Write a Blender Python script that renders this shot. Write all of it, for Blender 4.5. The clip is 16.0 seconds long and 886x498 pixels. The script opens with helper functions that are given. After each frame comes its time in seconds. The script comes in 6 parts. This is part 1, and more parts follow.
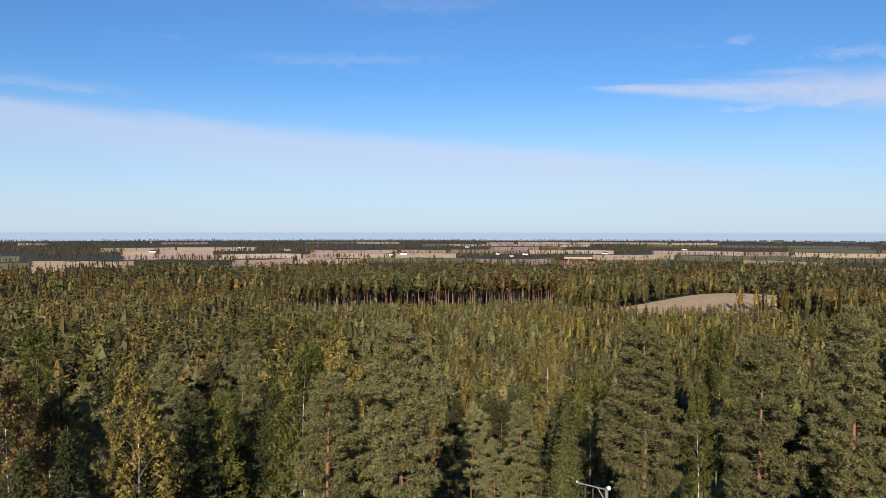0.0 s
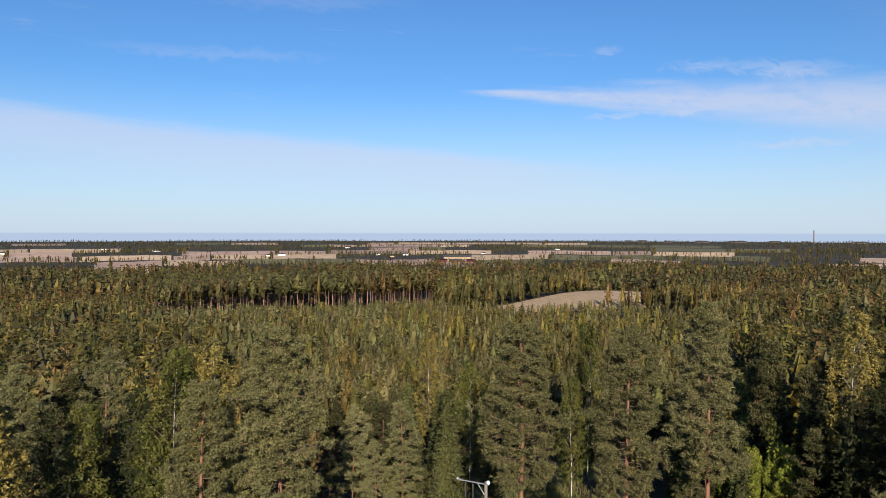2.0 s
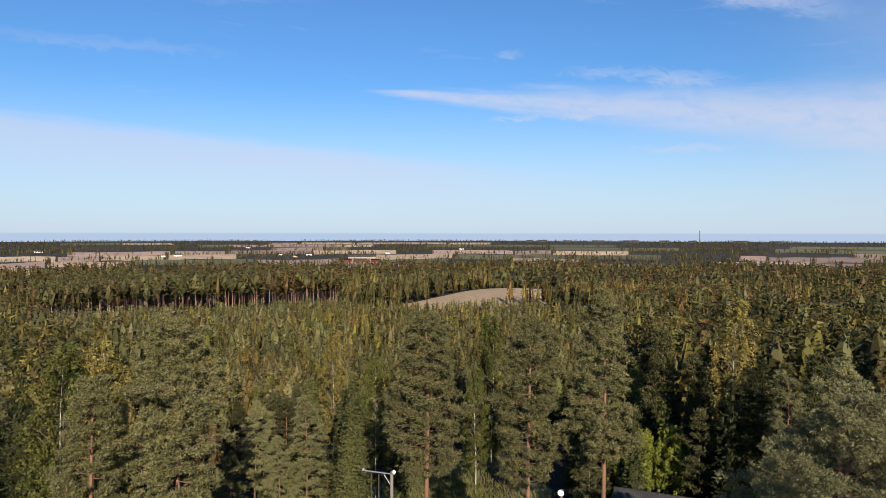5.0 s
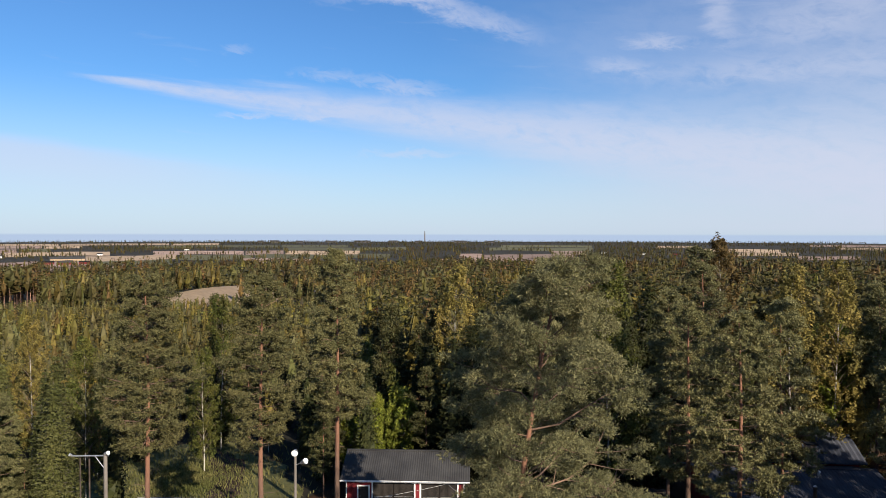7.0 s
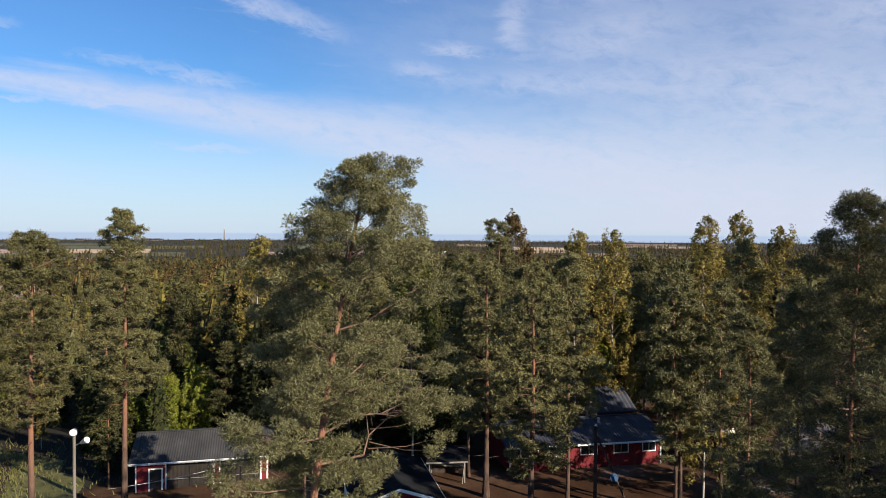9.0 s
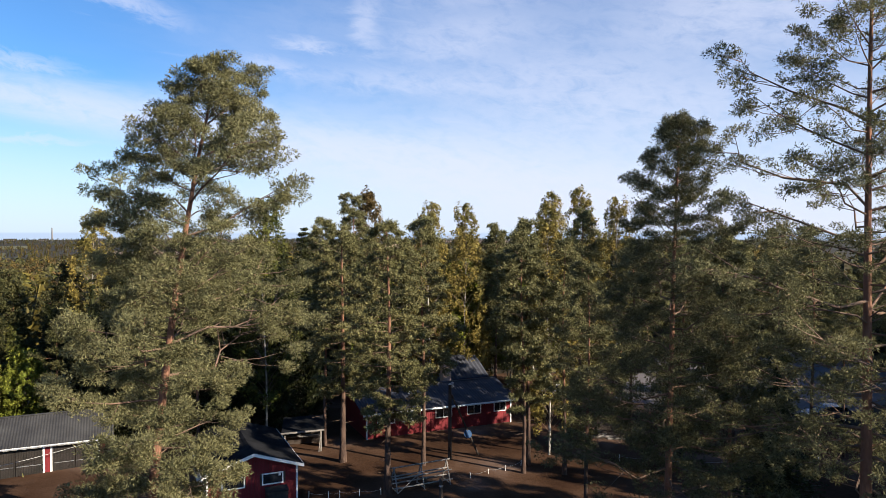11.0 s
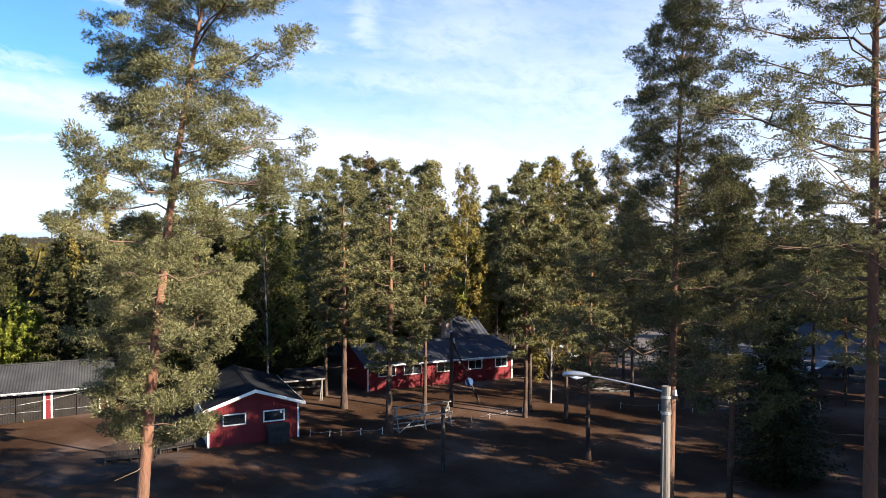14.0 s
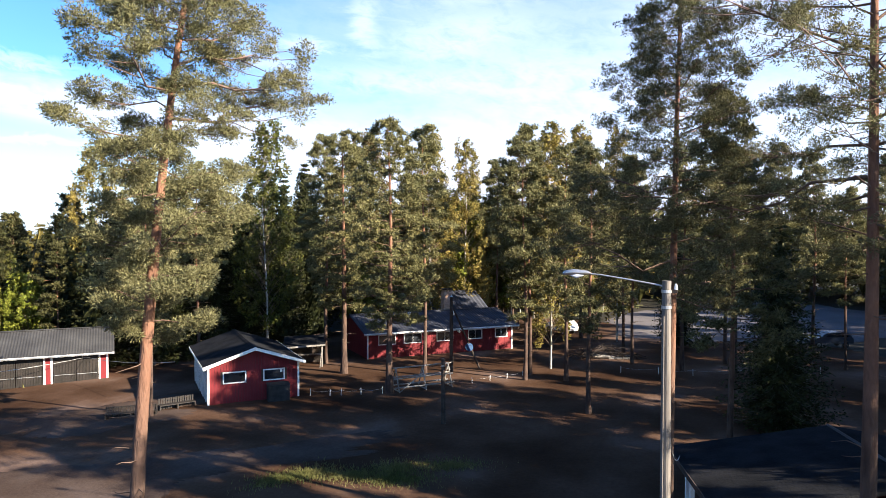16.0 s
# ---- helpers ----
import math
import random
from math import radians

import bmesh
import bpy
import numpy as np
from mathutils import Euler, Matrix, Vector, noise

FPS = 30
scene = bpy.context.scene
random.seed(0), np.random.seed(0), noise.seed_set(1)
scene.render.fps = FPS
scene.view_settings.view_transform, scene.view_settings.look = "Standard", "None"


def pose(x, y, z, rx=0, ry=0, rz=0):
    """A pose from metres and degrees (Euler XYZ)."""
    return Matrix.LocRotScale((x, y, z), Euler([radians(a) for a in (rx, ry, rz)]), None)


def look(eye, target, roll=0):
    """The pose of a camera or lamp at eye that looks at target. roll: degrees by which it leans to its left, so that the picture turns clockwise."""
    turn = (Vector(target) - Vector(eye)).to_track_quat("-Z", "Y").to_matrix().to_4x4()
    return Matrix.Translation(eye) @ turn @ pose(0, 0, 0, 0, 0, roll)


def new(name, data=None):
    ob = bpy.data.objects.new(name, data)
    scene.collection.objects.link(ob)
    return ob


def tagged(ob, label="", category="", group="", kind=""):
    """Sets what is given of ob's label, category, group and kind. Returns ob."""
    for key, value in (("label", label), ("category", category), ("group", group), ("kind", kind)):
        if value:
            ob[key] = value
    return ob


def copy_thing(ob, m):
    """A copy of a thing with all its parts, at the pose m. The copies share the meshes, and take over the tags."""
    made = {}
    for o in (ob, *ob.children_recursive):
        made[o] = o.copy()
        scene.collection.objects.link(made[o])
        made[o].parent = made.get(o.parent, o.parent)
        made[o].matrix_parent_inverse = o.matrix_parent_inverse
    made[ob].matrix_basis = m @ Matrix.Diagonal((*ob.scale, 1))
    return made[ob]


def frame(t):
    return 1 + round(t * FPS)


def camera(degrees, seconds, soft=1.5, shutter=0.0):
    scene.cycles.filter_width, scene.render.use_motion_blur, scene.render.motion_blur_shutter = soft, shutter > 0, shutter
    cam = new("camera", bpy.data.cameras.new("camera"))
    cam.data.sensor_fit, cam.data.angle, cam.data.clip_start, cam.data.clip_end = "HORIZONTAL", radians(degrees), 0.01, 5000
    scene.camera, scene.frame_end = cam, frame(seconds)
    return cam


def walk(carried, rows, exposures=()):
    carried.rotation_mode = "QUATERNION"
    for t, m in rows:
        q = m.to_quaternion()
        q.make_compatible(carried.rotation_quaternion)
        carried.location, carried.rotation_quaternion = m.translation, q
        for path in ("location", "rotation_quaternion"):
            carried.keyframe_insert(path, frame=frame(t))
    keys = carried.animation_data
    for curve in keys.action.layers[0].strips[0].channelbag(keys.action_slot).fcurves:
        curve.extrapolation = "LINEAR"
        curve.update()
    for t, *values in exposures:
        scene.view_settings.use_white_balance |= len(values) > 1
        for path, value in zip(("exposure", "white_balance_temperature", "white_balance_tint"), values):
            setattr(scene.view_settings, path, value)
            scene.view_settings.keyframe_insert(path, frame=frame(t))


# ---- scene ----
cam = camera(64.55, 16.0, soft=0.85)
PATH = [
    (0, pose(0.120, -0.051, 29.77, 88.598, 0, -0.000) @ pose(0, 0, 0, 0, 0, 0.067)),
    (0.5, pose(0.112, 0.001, 29.76, 88.591, 0, -2.999) @ pose(0, 0, 0, 0, 0, 0.051)),
    (1, pose(0.112, 0.054, 29.76, 88.607, 0, -4.911) @ pose(0, 0, 0, 0, 0, 0.050)),
    (1.5, pose(0.112, 0.088, 29.76, 88.619, 0, -6.759) @ pose(0, 0, 0, 0, 0, 0.091)),
    (2, pose(0.118, 0.102, 29.76, 88.647, 0, -9.735) @ pose(0, 0, 0, 0, 0, 0.072)),
    (2.5, pose(0.124, 0.119, 29.76, 88.666, 0, -12.753) @ pose(0, 0, 0, 0, 0, 0.013)),
    (3, pose(0.126, 0.138, 29.76, 88.686, 0, -15.030) @ pose(0, 0, 0, 0, 0, -0.066)),
    (3.5, pose(0.127, 0.106, 29.76, 88.696, 0, -17.000) @ pose(0, 0, 0, 0, 0, -0.139)),
    (4, pose(0.126, 0.102, 29.77, 88.685, 0, -17.548) @ pose(0, 0, 0, 0, 0, -0.075)),
    (4.2, pose(0.131, 0.072, 29.76, 88.649, 0, -17.565) @ pose(0, 0, 0, 0, 0, -0.034)),
    (4.5, pose(0.102, 0.015, 29.62, 88.652, 0, -17.500) @ pose(0, 0, 0, 0, 0, 0.010)),
    (5, pose(0.053, -0.079, 28.92, 88.658, 0, -17.500) @ pose(0, 0, 0, 0, 0, 0.082)),
    (5.6, pose(-0.005, -0.193, 27.88, 88.664, 0, -17.500) @ pose(0, 0, 0, 0, 0, 0.168)),
    (6.3, pose(-0.072, -0.326, 26.66, 88.672, 0, -17.425) @ pose(0, 0, 0, 0, 0, 0.270)),
    (6.5, pose(-0.078, -0.289, 26.32, 88.670, 0, -20.527) @ pose(0, 0, 0, 0, 0, 0.419)),
    (7, pose(0.114, -0.084, 25.43, 88.757, 0, -39.082) @ pose(0, 0, 0, 0, 0, 0.092)),
    (7.5, pose(0.000, -0.127, 24.68, 88.751, 0, -40.945) @ pose(0, 0, 0, 0, 0, -0.006)),
    (8, pose(0.041, -0.094, 23.84, 88.739, 0, -41.040) @ pose(0, 0, 0, 0, 0, 0.014)),
    (8.5, pose(0.121, -0.008, 23.12, 88.725, 0, -47.217) @ pose(0, 0, 0, 0, 0, 0.213)),
    (9, pose(0.245, 0.121, 22.30, 88.747, 0, -54.921) @ pose(0, 0, 0, 0, 0, 0.365)),
    (9.5, pose(0.059, -0.104, 21.56, 88.694, 0, -61.500) @ pose(0, 0, 0, 0, 0, 0.150)),
    (9.7, pose(-0.021, -0.283, 21.24, 88.664, 0, -64.168) @ pose(0, 0, 0, 0, 0, 0.110)),
    (9.9, pose(-0.030, -0.254, 20.96, 88.659, 0, -65.600) @ pose(0, 0, 0, 0, 0, 0.101)),
    (10.2, pose(-0.042, -0.211, 20.55, 88.652, 0, -66.450) @ pose(0, 0, 0, 0, 0, 0.087)),
    (10.6, pose(-0.058, -0.153, 19.99, 88.642, 0, -66.700) @ pose(0, 0, 0, 0, 0, 0.068)),
    (11.8, pose(-0.108, 0.020, 18.32, 88.612, 0, -66.737) @ pose(0, 0, 0, 0, 0, 0.012)),
    (12, pose(-0.122, -0.002, 18.01, 88.603, 0, -66.711) @ pose(0, 0, 0, 0, 0, -0.013)),
    (12.5, pose(-0.125, 0.025, 17.27, 88.601, 0, -66.747) @ pose(0, 0, 0, 0, 0, 0.062)),
    (13, pose(-0.130, 0.040, 16.47, 88.608, 0, -66.742) @ pose(0, 0, 0, 0, 0, 0.141)),
    (13.5, pose(-0.126, 0.059, 15.74, 88.624, 0, -66.746) @ pose(0, 0, 0, 0, 0, 0.148)),
    (14, pose(-0.135, 0.059, 14.97, 88.603, 0, -66.751) @ pose(0, 0, 0, 0, 0, 0.144)),
    (14.5, pose(-0.160, 0.042, 14.27, 88.589, 0, -66.755) @ pose(0, 0, 0, 0, 0, 0.075)),
    (15, pose(-0.176, 0.045, 13.50, 88.602, 0, -66.781) @ pose(0, 0, 0, 0, 0, 0.027)),
    (15.5, pose(-0.186, 0.043, 12.80, 88.582, 0, -66.783) @ pose(0, 0, 0, 0, 0, -0.017)),
    (16, pose(-0.202, 0.052, 12.00, 88.579, 0, -66.800) @ pose(0, 0, 0, 0, 0, -0.025)),
]
walk(cam, PATH, exposures=[(0.0, 0.90), (8.0, 0.92), (9.7, 1.05), (12.0, 1.43), (14.0, 1.80), (16.0, 2.08)])

# ---- world and sun ----
SUN_EL, SUN_HEADING = 23.5, 186.0   # degrees above the horizon; clockwise from +y
sun_dir = Vector((math.sin(radians(SUN_HEADING)) * math.cos(radians(SUN_EL)),
                  math.cos(radians(SUN_HEADING)) * math.cos(radians(SUN_EL)), math.sin(radians(SUN_EL))))
sun = new("sun", bpy.data.lights.new("sun", "SUN"))
sun.data.energy, sun.data.angle, sun.data.color = 5.0, radians(0.53), (1.0, 0.87, 0.70)
sun.matrix_world = look(sun_dir * 100, (0, 0, 0))


def build_world():
    w = bpy.data.worlds.new("sky")
    scene.world = w
    w.use_nodes = True
    nt = w.node_tree
    nt.nodes.clear()
    N, L = nt.nodes.new, nt.links.new

    def math_node(op, a, b=None, c=None, clamp=False):
        n = N("ShaderNodeMath")
        n.operation, n.use_clamp = op, clamp
        for k, v in enumerate((a, b, c)):
            if v is None:
                continue
            if isinstance(v, (int, float)):
                n.inputs[k].default_value = v
            else:
                L(v, n.inputs[k])
        return n.outputs[0]

    def step(v, lo, hi):
        n = N("ShaderNodeMapRange")
        n.interpolation_type = "SMOOTHSTEP"
        L(v, n.inputs["Value"])
        n.inputs["From Min"].default_value, n.inputs["From Max"].default_value = lo, hi
        return n.outputs["Result"]

    tc = N("ShaderNodeTexCoord")
    sep = N("ShaderNodeSeparateXYZ")
    L(tc.outputs["Generated"], sep.inputs[0])
    az = math_node("MULTIPLY", math_node("ARCTAN2", sep.outputs[0], sep.outputs[1]), 57.2958)
    el = math_node("MULTIPLY", math_node("ARCSINE", sep.outputs[2]), 57.2958)

    def noise_tex(sx, sy, detail, rough, off, slant=0.0, dist=0.0):
        c = N("ShaderNodeCombineXYZ")
        L(math_node("MULTIPLY_ADD", az, sx, off), c.inputs[0])
        L(math_node("MULTIPLY_ADD", math_node("MULTIPLY_ADD", az, slant, el), sy, off), c.inputs[1])
        n = N("ShaderNodeTexNoise")
        n.inputs["Scale"].default_value = 1.0
        n.inputs["Detail"].default_value, n.inputs["Roughness"].default_value = detail, rough
        n.inputs["Distortion"].default_value = dist
        L(c.outputs[0], n.inputs["Vector"])
        return n.outputs["Fac"]

    broad = noise_tex(0.05, 0.22, 4, 0.55, 3.1, 0.05)
    streak = noise_tex(0.10, 0.85, 5, 0.6, 7.7, 0.07, 0.4)
    puff = noise_tex(0.22, 0.50, 6, 0.62, 12.3, 0.15, 0.6)
    grain = noise_tex(0.5, 1.1, 5, 0.65, 21.7, 0.12, 0.5)
    bent_az = math_node("MULTIPLY_ADD", math_node("SUBTRACT", puff, 0.5), 5.0, az)
    bent_el = math_node("MULTIPLY_ADD", math_node("SUBTRACT", grain, 0.5), 2.0, el)
    texture = math_node("MULTIPLY_ADD", grain, 0.9, math_node("MULTIPLY", puff, 0.5))

    def cloud(a0, e0, wide, tall, slant, amount, soft=0.2):
        """A ragged cloud round a bearing and a height, in degrees; slant: its rise for each degree to the right."""
        u = math_node("SUBTRACT", bent_az, a0)
        v = math_node("SUBTRACT", math_node("SUBTRACT", bent_el, e0), math_node("MULTIPLY", u, slant))
        u, v = math_node("MULTIPLY", u, 1 / wide), math_node("MULTIPLY", v, 1 / tall)
        r = math_node("SQRT", math_node("ADD", math_node("MULTIPLY", u, u), math_node("MULTIPLY", v, v)))
        k = math_node("SUBTRACT", 1.0, step(r, soft, 1.25))
        return math_node("MULTIPLY", math_node("MULTIPLY", k, step(texture, 0.30, 0.85)), amount * 0.95, clamp=True)

    # thin sheet whose upper edge sinks to the right of north
    edge = math_node("MULTIPLY_ADD", az, -0.075, 7.15)
    edge = math_node("MULTIPLY_ADD", math_node("SUBTRACT", broad, 0.5), 2.0, edge)
    edge = math_node("MULTIPLY_ADD", math_node("SUBTRACT", streak, 0.5), 0.8, edge)
    below = math_node("SUBTRACT", edge, el)
    sheet = math_node("MULTIPLY", step(below, -0.5, 0.9), math_node("SUBTRACT", 1.0, step(below, 1.2, 5.5)))
    sheet = math_node("MULTIPLY", sheet, math_node("SUBTRACT", 1.0, step(az, 8.0, 34.0)))
    sheet = math_node("MULTIPLY", sheet, 0.52)
    # long streak that widens and sinks to the east
    mid = math_node("MULTIPLY_ADD", math_node("MULTIPLY", az, az), -0.0012, math_node("MULTIPLY_ADD", az, -0.022, 11.7))
    wid = math_node("MAXIMUM", math_node("MULTIPLY_ADD", az, 0.062, -0.45), 0.22)
    rel = math_node("ABSOLUTE", math_node("DIVIDE", math_node("SUBTRACT", el, math_node("MULTIPLY_ADD", math_node("SUBTRACT", streak, 0.5), 1.5, mid)), wid))
    band = math_node("MULTIPLY", math_node("SUBTRACT", 1.0, step(rel, 0.1, 1.35)), step(az, 10.5, 14.5))
    band = math_node("MULTIPLY", band, math_node("MULTIPLY_ADD", step(texture, 0.35, 0.8), 0.35, 0.33))
    clouds = [cloud(41.0, 17.2, 6.5, 1.1, -0.28, 0.5), cloud(37.0, 18.6, 4.5, 0.8, -0.1, 0.4), cloud(56.0, 14.6, 2.6, 0.6, -0.05, 0.5), cloud(60.5, 16.6, 1.6, 3.2, -0.5, 0.42),
              cloud(53.0, 13.0, 3.0, 0.8, -0.1, 0.4), cloud(35.0, 11.9, 5.0, 0.6, -0.09, 0.45), cloud(29.5, 12.6, 2.6, 0.45, -0.05, 0.3), cloud(24.0, 9.1, 3.2, 0.30, 0.04, 0.45), cloud(29.0, 9.3, 2.4, 0.28, 0.05, 0.4),
              cloud(36.5, 6.5, 4.2, 0.35, 0.0, 0.45), cloud(23.0, 14.0, 1.4, 0.4, 0.1, 0.25), cloud(33.0, 18.5, 5.0, 0.6, 0.05, 0.25), cloud(62.0, 12.2, 9.0, 1.2, -0.03, 0.3), cloud(68.0, 15.5, 7.0, 2.0, 0.12, 0.34),
              cloud(77.0, 12.0, 13.0, 2.6, -0.05, 0.28), cloud(92.0, 17.0, 12.0, 4.0, 0.1, 0.45), cloud(74.0, 19.5, 12.0, 1.6, 0.1, 0.28), cloud(-12.0, 0.4, 2.2, 0.35, 0.0, 0.5), cloud(-8.0, 13.6, 9.0, 0.5, 0.02, 0.16), cloud(-2.0, 17.8, 9.0, 0.8, 0.02, 0.12),
              cloud(-30.0, 10.4, 7.0, 0.5, -0.02, 0.2), cloud(49.0, 19.5, 4.0, 1.0, -0.2, 0.3), cloud(86.0, 9.0, 20.0, 3.0, 0.0, 0.3)]
    # faint wisps elsewhere
    wisp = math_node("MULTIPLY", step(streak, 0.60, 0.78), 0.13)
    veil = math_node("MULTIPLY", step(math_node("MULTIPLY_ADD", math_node("SUBTRACT", broad, 0.5), 26.0, az), 36.0, 74.0), math_node("SUBTRACT", 1.0, step(el, 10.0, 34.0)))
    veil = math_node("MULTIPLY", veil, math_node("MULTIPLY_ADD", step(texture, 0.3, 0.85), 0.16, 0.31))
    free = None
    for m in (sheet, band, wisp, veil, *clouds):
        k = math_node("SUBTRACT", 1.0, m, clamp=True)
        free = k if free is None else math_node("MULTIPLY", free, k)
    cover = math_node("SUBTRACT", 1.0, free, clamp=True)
    cover = math_node("MULTIPLY", cover, step(el, -0.3, 0.6))
    low = math_node("MULTIPLY", math_node("SUBTRACT", 1.0, step(el, -1.0, 12.5)), 0.74)
    # the blue haze of the land beyond the plain
    beyond = math_node("SUBTRACT", 1.0, step(el, -0.16, 0.04))

    sky = N("ShaderNodeTexSky")
    sky.sky_type, sky.sun_disc = "NISHITA", False
    sky.sun_elevation, sky.sun_rotation = radians(SUN_EL), radians(SUN_HEADING)
    sky.air_density, sky.dust_density, sky.ozone_density = 1.0, 0.6, 2.0
    blue = N("ShaderNodeMixRGB")
    blue.blend_type = "MULTIPLY"
    blue.inputs[0].default_value = 1.0
    blue.inputs[2].default_value = (0.57, 0.97, 1.42, 1)
    L(sky.outputs[0], blue.inputs[1])
    col = blue.outputs[0]
    for share, tone in ((low, (7.3, 8.25, 9.8, 1)), (cover, (6.8, 7.2, 8.8, 1)), (beyond, (4.9, 6.1, 8.1, 1))):
        mix = N("ShaderNodeMixRGB")
        L(share, mix.inputs[0])
        L(col, mix.inputs[1])
        mix.inputs[2].default_value = tone
        col = mix.outputs[0]
    bg = N("ShaderNodeBackground")
    bg.inputs["Strength"].default_value = 0.051
    L(col, bg.inputs[0])
    out = N("ShaderNodeOutputWorld")
    L(bg.outputs[0], out.inputs[0])


build_world()


# ---- materials ----
def material(name, colors, scale=1.0, rough=0.8, metal=0.0, bump=0.3, detail=6.0, fine=None, spread=(0.35, 0.65), coords="Object",
             stretch=(1, 1, 1), per_object=0.0, translucent=0.0, tint=False, per_leaf=0.0, height=None, wave=None, spec=0.3):
    """A surface with broad patches in two or three colours, fine grain over them and a little relief."""
    m = bpy.data.materials.new(name)
    m.use_nodes = True
    nt = m.node_tree
    N, L = nt.nodes.new, nt.links.new
    bsdf = nt.nodes["Principled BSDF"]
    bsdf.inputs["Roughness"].default_value, bsdf.inputs["Metallic"].default_value = rough, metal
    bsdf.inputs["Specular IOR Level"].default_value = spec
    tc = N("ShaderNodeTexCoord")
    mp = N("ShaderNodeMapping")
    mp.inputs["Scale"].default_value = stretch
    L(tc.outputs[coords], mp.inputs[0])
    big = N("ShaderNodeTexNoise")
    big.inputs["Scale"].default_value, big.inputs["Detail"].default_value = scale, detail
    L(mp.outputs[0], big.inputs["Vector"])
    ramp = N("ShaderNodeValToRGB")
    els = ramp.color_ramp.elements
    while len(els) < len(colors):
        els.new(0.5)
    for k, c in enumerate(colors):
        els[k].position = spread[0] + (spread[1] - spread[0]) * k / max(1, len(colors) - 1)
        els[k].color = (*c, 1)
    L(big.outputs["Fac"], ramp.inputs[0])
    col = ramp.outputs[0]
    small = N("ShaderNodeTexNoise")
    small.inputs["Scale"].default_value, small.inputs["Detail"].default_value = fine or scale * 14, 4
    L(mp.outputs[0], small.inputs["Vector"])

    def scaled(color, value, lo, hi):
        r = N("ShaderNodeMapRange")
        L(value, r.inputs["Value"])
        r.inputs["To Min"].default_value, r.inputs["To Max"].default_value = lo, hi
        v = N("ShaderNodeVectorMath")
        v.operation = "SCALE"
        L(color, v.inputs[0])
        L(r.outputs[0], v.inputs["Scale"])
        return v.outputs[0]

    col = scaled(col, small.outputs["Fac"], 0.72, 1.28)
    if tint:
        at = N("ShaderNodeAttribute")
        at.attribute_name = "tint"
        mul = N("ShaderNodeMixRGB")
        mul.blend_type = "MULTIPLY"
        mul.inputs[0].default_value = 1.0
        L(col, mul.inputs[1])
        L(at.outputs["Color"], mul.inputs[2])
        col = mul.outputs[0]
    if per_object:
        oi = N("ShaderNodeObjectInfo")
        col = scaled(col, oi.outputs["Random"], 1 - per_object, 1 + per_object)
    if per_leaf:
        ge = N("ShaderNodeNewGeometry")
        col = scaled(col, ge.outputs["Random Per Island"], 1 - per_leaf, 1 + per_leaf)
    if height:
        # a second colour that takes over up the thing's own height
        c2, z0, z1 = height
        sp = N("ShaderNodeSeparateXYZ")
        L(tc.outputs["Object"], sp.inputs[0])
        r = N("ShaderNodeMapRange")
        r.interpolation_type = "SMOOTHSTEP"
        L(sp.outputs[2], r.inputs["Value"])
        r.inputs["From Min"].default_value, r.inputs["From Max"].default_value = z0, z1
        m2 = N("ShaderNodeMixRGB")
        L(r.outputs[0], m2.inputs[0])
        L(col, m2.inputs[1])
        c2n = N("ShaderNodeRGB")
        c2n.outputs[0].default_value = (*c2, 1)
        L(scaled(c2n.outputs[0], small.outputs["Fac"], 0.6, 1.4), m2.inputs[2])
        col = m2.outputs[0]
    L(col, bsdf.inputs["Base Color"])
    if bump:
        b = N("ShaderNodeBump")
        b.inputs["Strength"].default_value, b.inputs["Distance"].default_value = bump, 0.05
        L(small.outputs["Fac"], b.inputs["Height"])
        L(b.outputs[0], bsdf.inputs["Normal"])
    if translucent:
        tr = N("ShaderNodeBsdfTranslucent")
        L(col, tr.inputs[0])
        mx = N("ShaderNodeMixShader")
        mx.inputs[0].default_value = translucent
        L(bsdf.outputs[0], mx.inputs[1])
        L(tr.outputs[0], mx.inputs[2])
        L(mx.outputs[0], nt.nodes["Material Output"].inputs["Surface"])
    return m


LEAF = dict(rough=0.6, bump=0.0, per_leaf=0.48, translucent=0.22, spec=0.15)
# lighter and darker copies of one needle colour stand in for sun and shade
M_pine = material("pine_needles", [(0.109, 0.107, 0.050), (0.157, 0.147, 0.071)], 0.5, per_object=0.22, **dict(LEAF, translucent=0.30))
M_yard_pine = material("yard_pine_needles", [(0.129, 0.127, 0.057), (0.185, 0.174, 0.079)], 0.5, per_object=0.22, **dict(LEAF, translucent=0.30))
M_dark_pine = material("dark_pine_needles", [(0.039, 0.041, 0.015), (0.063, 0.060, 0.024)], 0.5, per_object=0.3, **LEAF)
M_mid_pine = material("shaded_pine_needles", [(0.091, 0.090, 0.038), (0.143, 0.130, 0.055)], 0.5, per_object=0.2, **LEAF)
M_spruce = material("spruce_needles", [(0.020, 0.025, 0.008), (0.038, 0.040, 0.013)], 0.5, per_object=0.28, **LEAF)
# yellow-green copy of the spruce needles, with sunlight put into the colour
M_light_spruce = material("sunlit_spruce_needles", [(0.050, 0.057, 0.017), (0.084, 0.084, 0.028)], 0.5, per_object=0.2, **LEAF)
M_birch = material("birch_leaves", [(0.142, 0.122, 0.034), (0.202, 0.153, 0.041)], 0.4, per_object=0.25, **LEAF)
# green birch leaves brightened: the sun on these crowns put into the colour
M_lime = material("lime_leaves", [(0.122, 0.146, 0.020), (0.187, 0.195, 0.033)], 0.4, per_object=0.15, **LEAF)
M_green_birch = material("green_birch_leaves", [(0.057, 0.070, 0.015), (0.096, 0.090, 0.022)], 0.4, per_object=0.2, **LEAF)
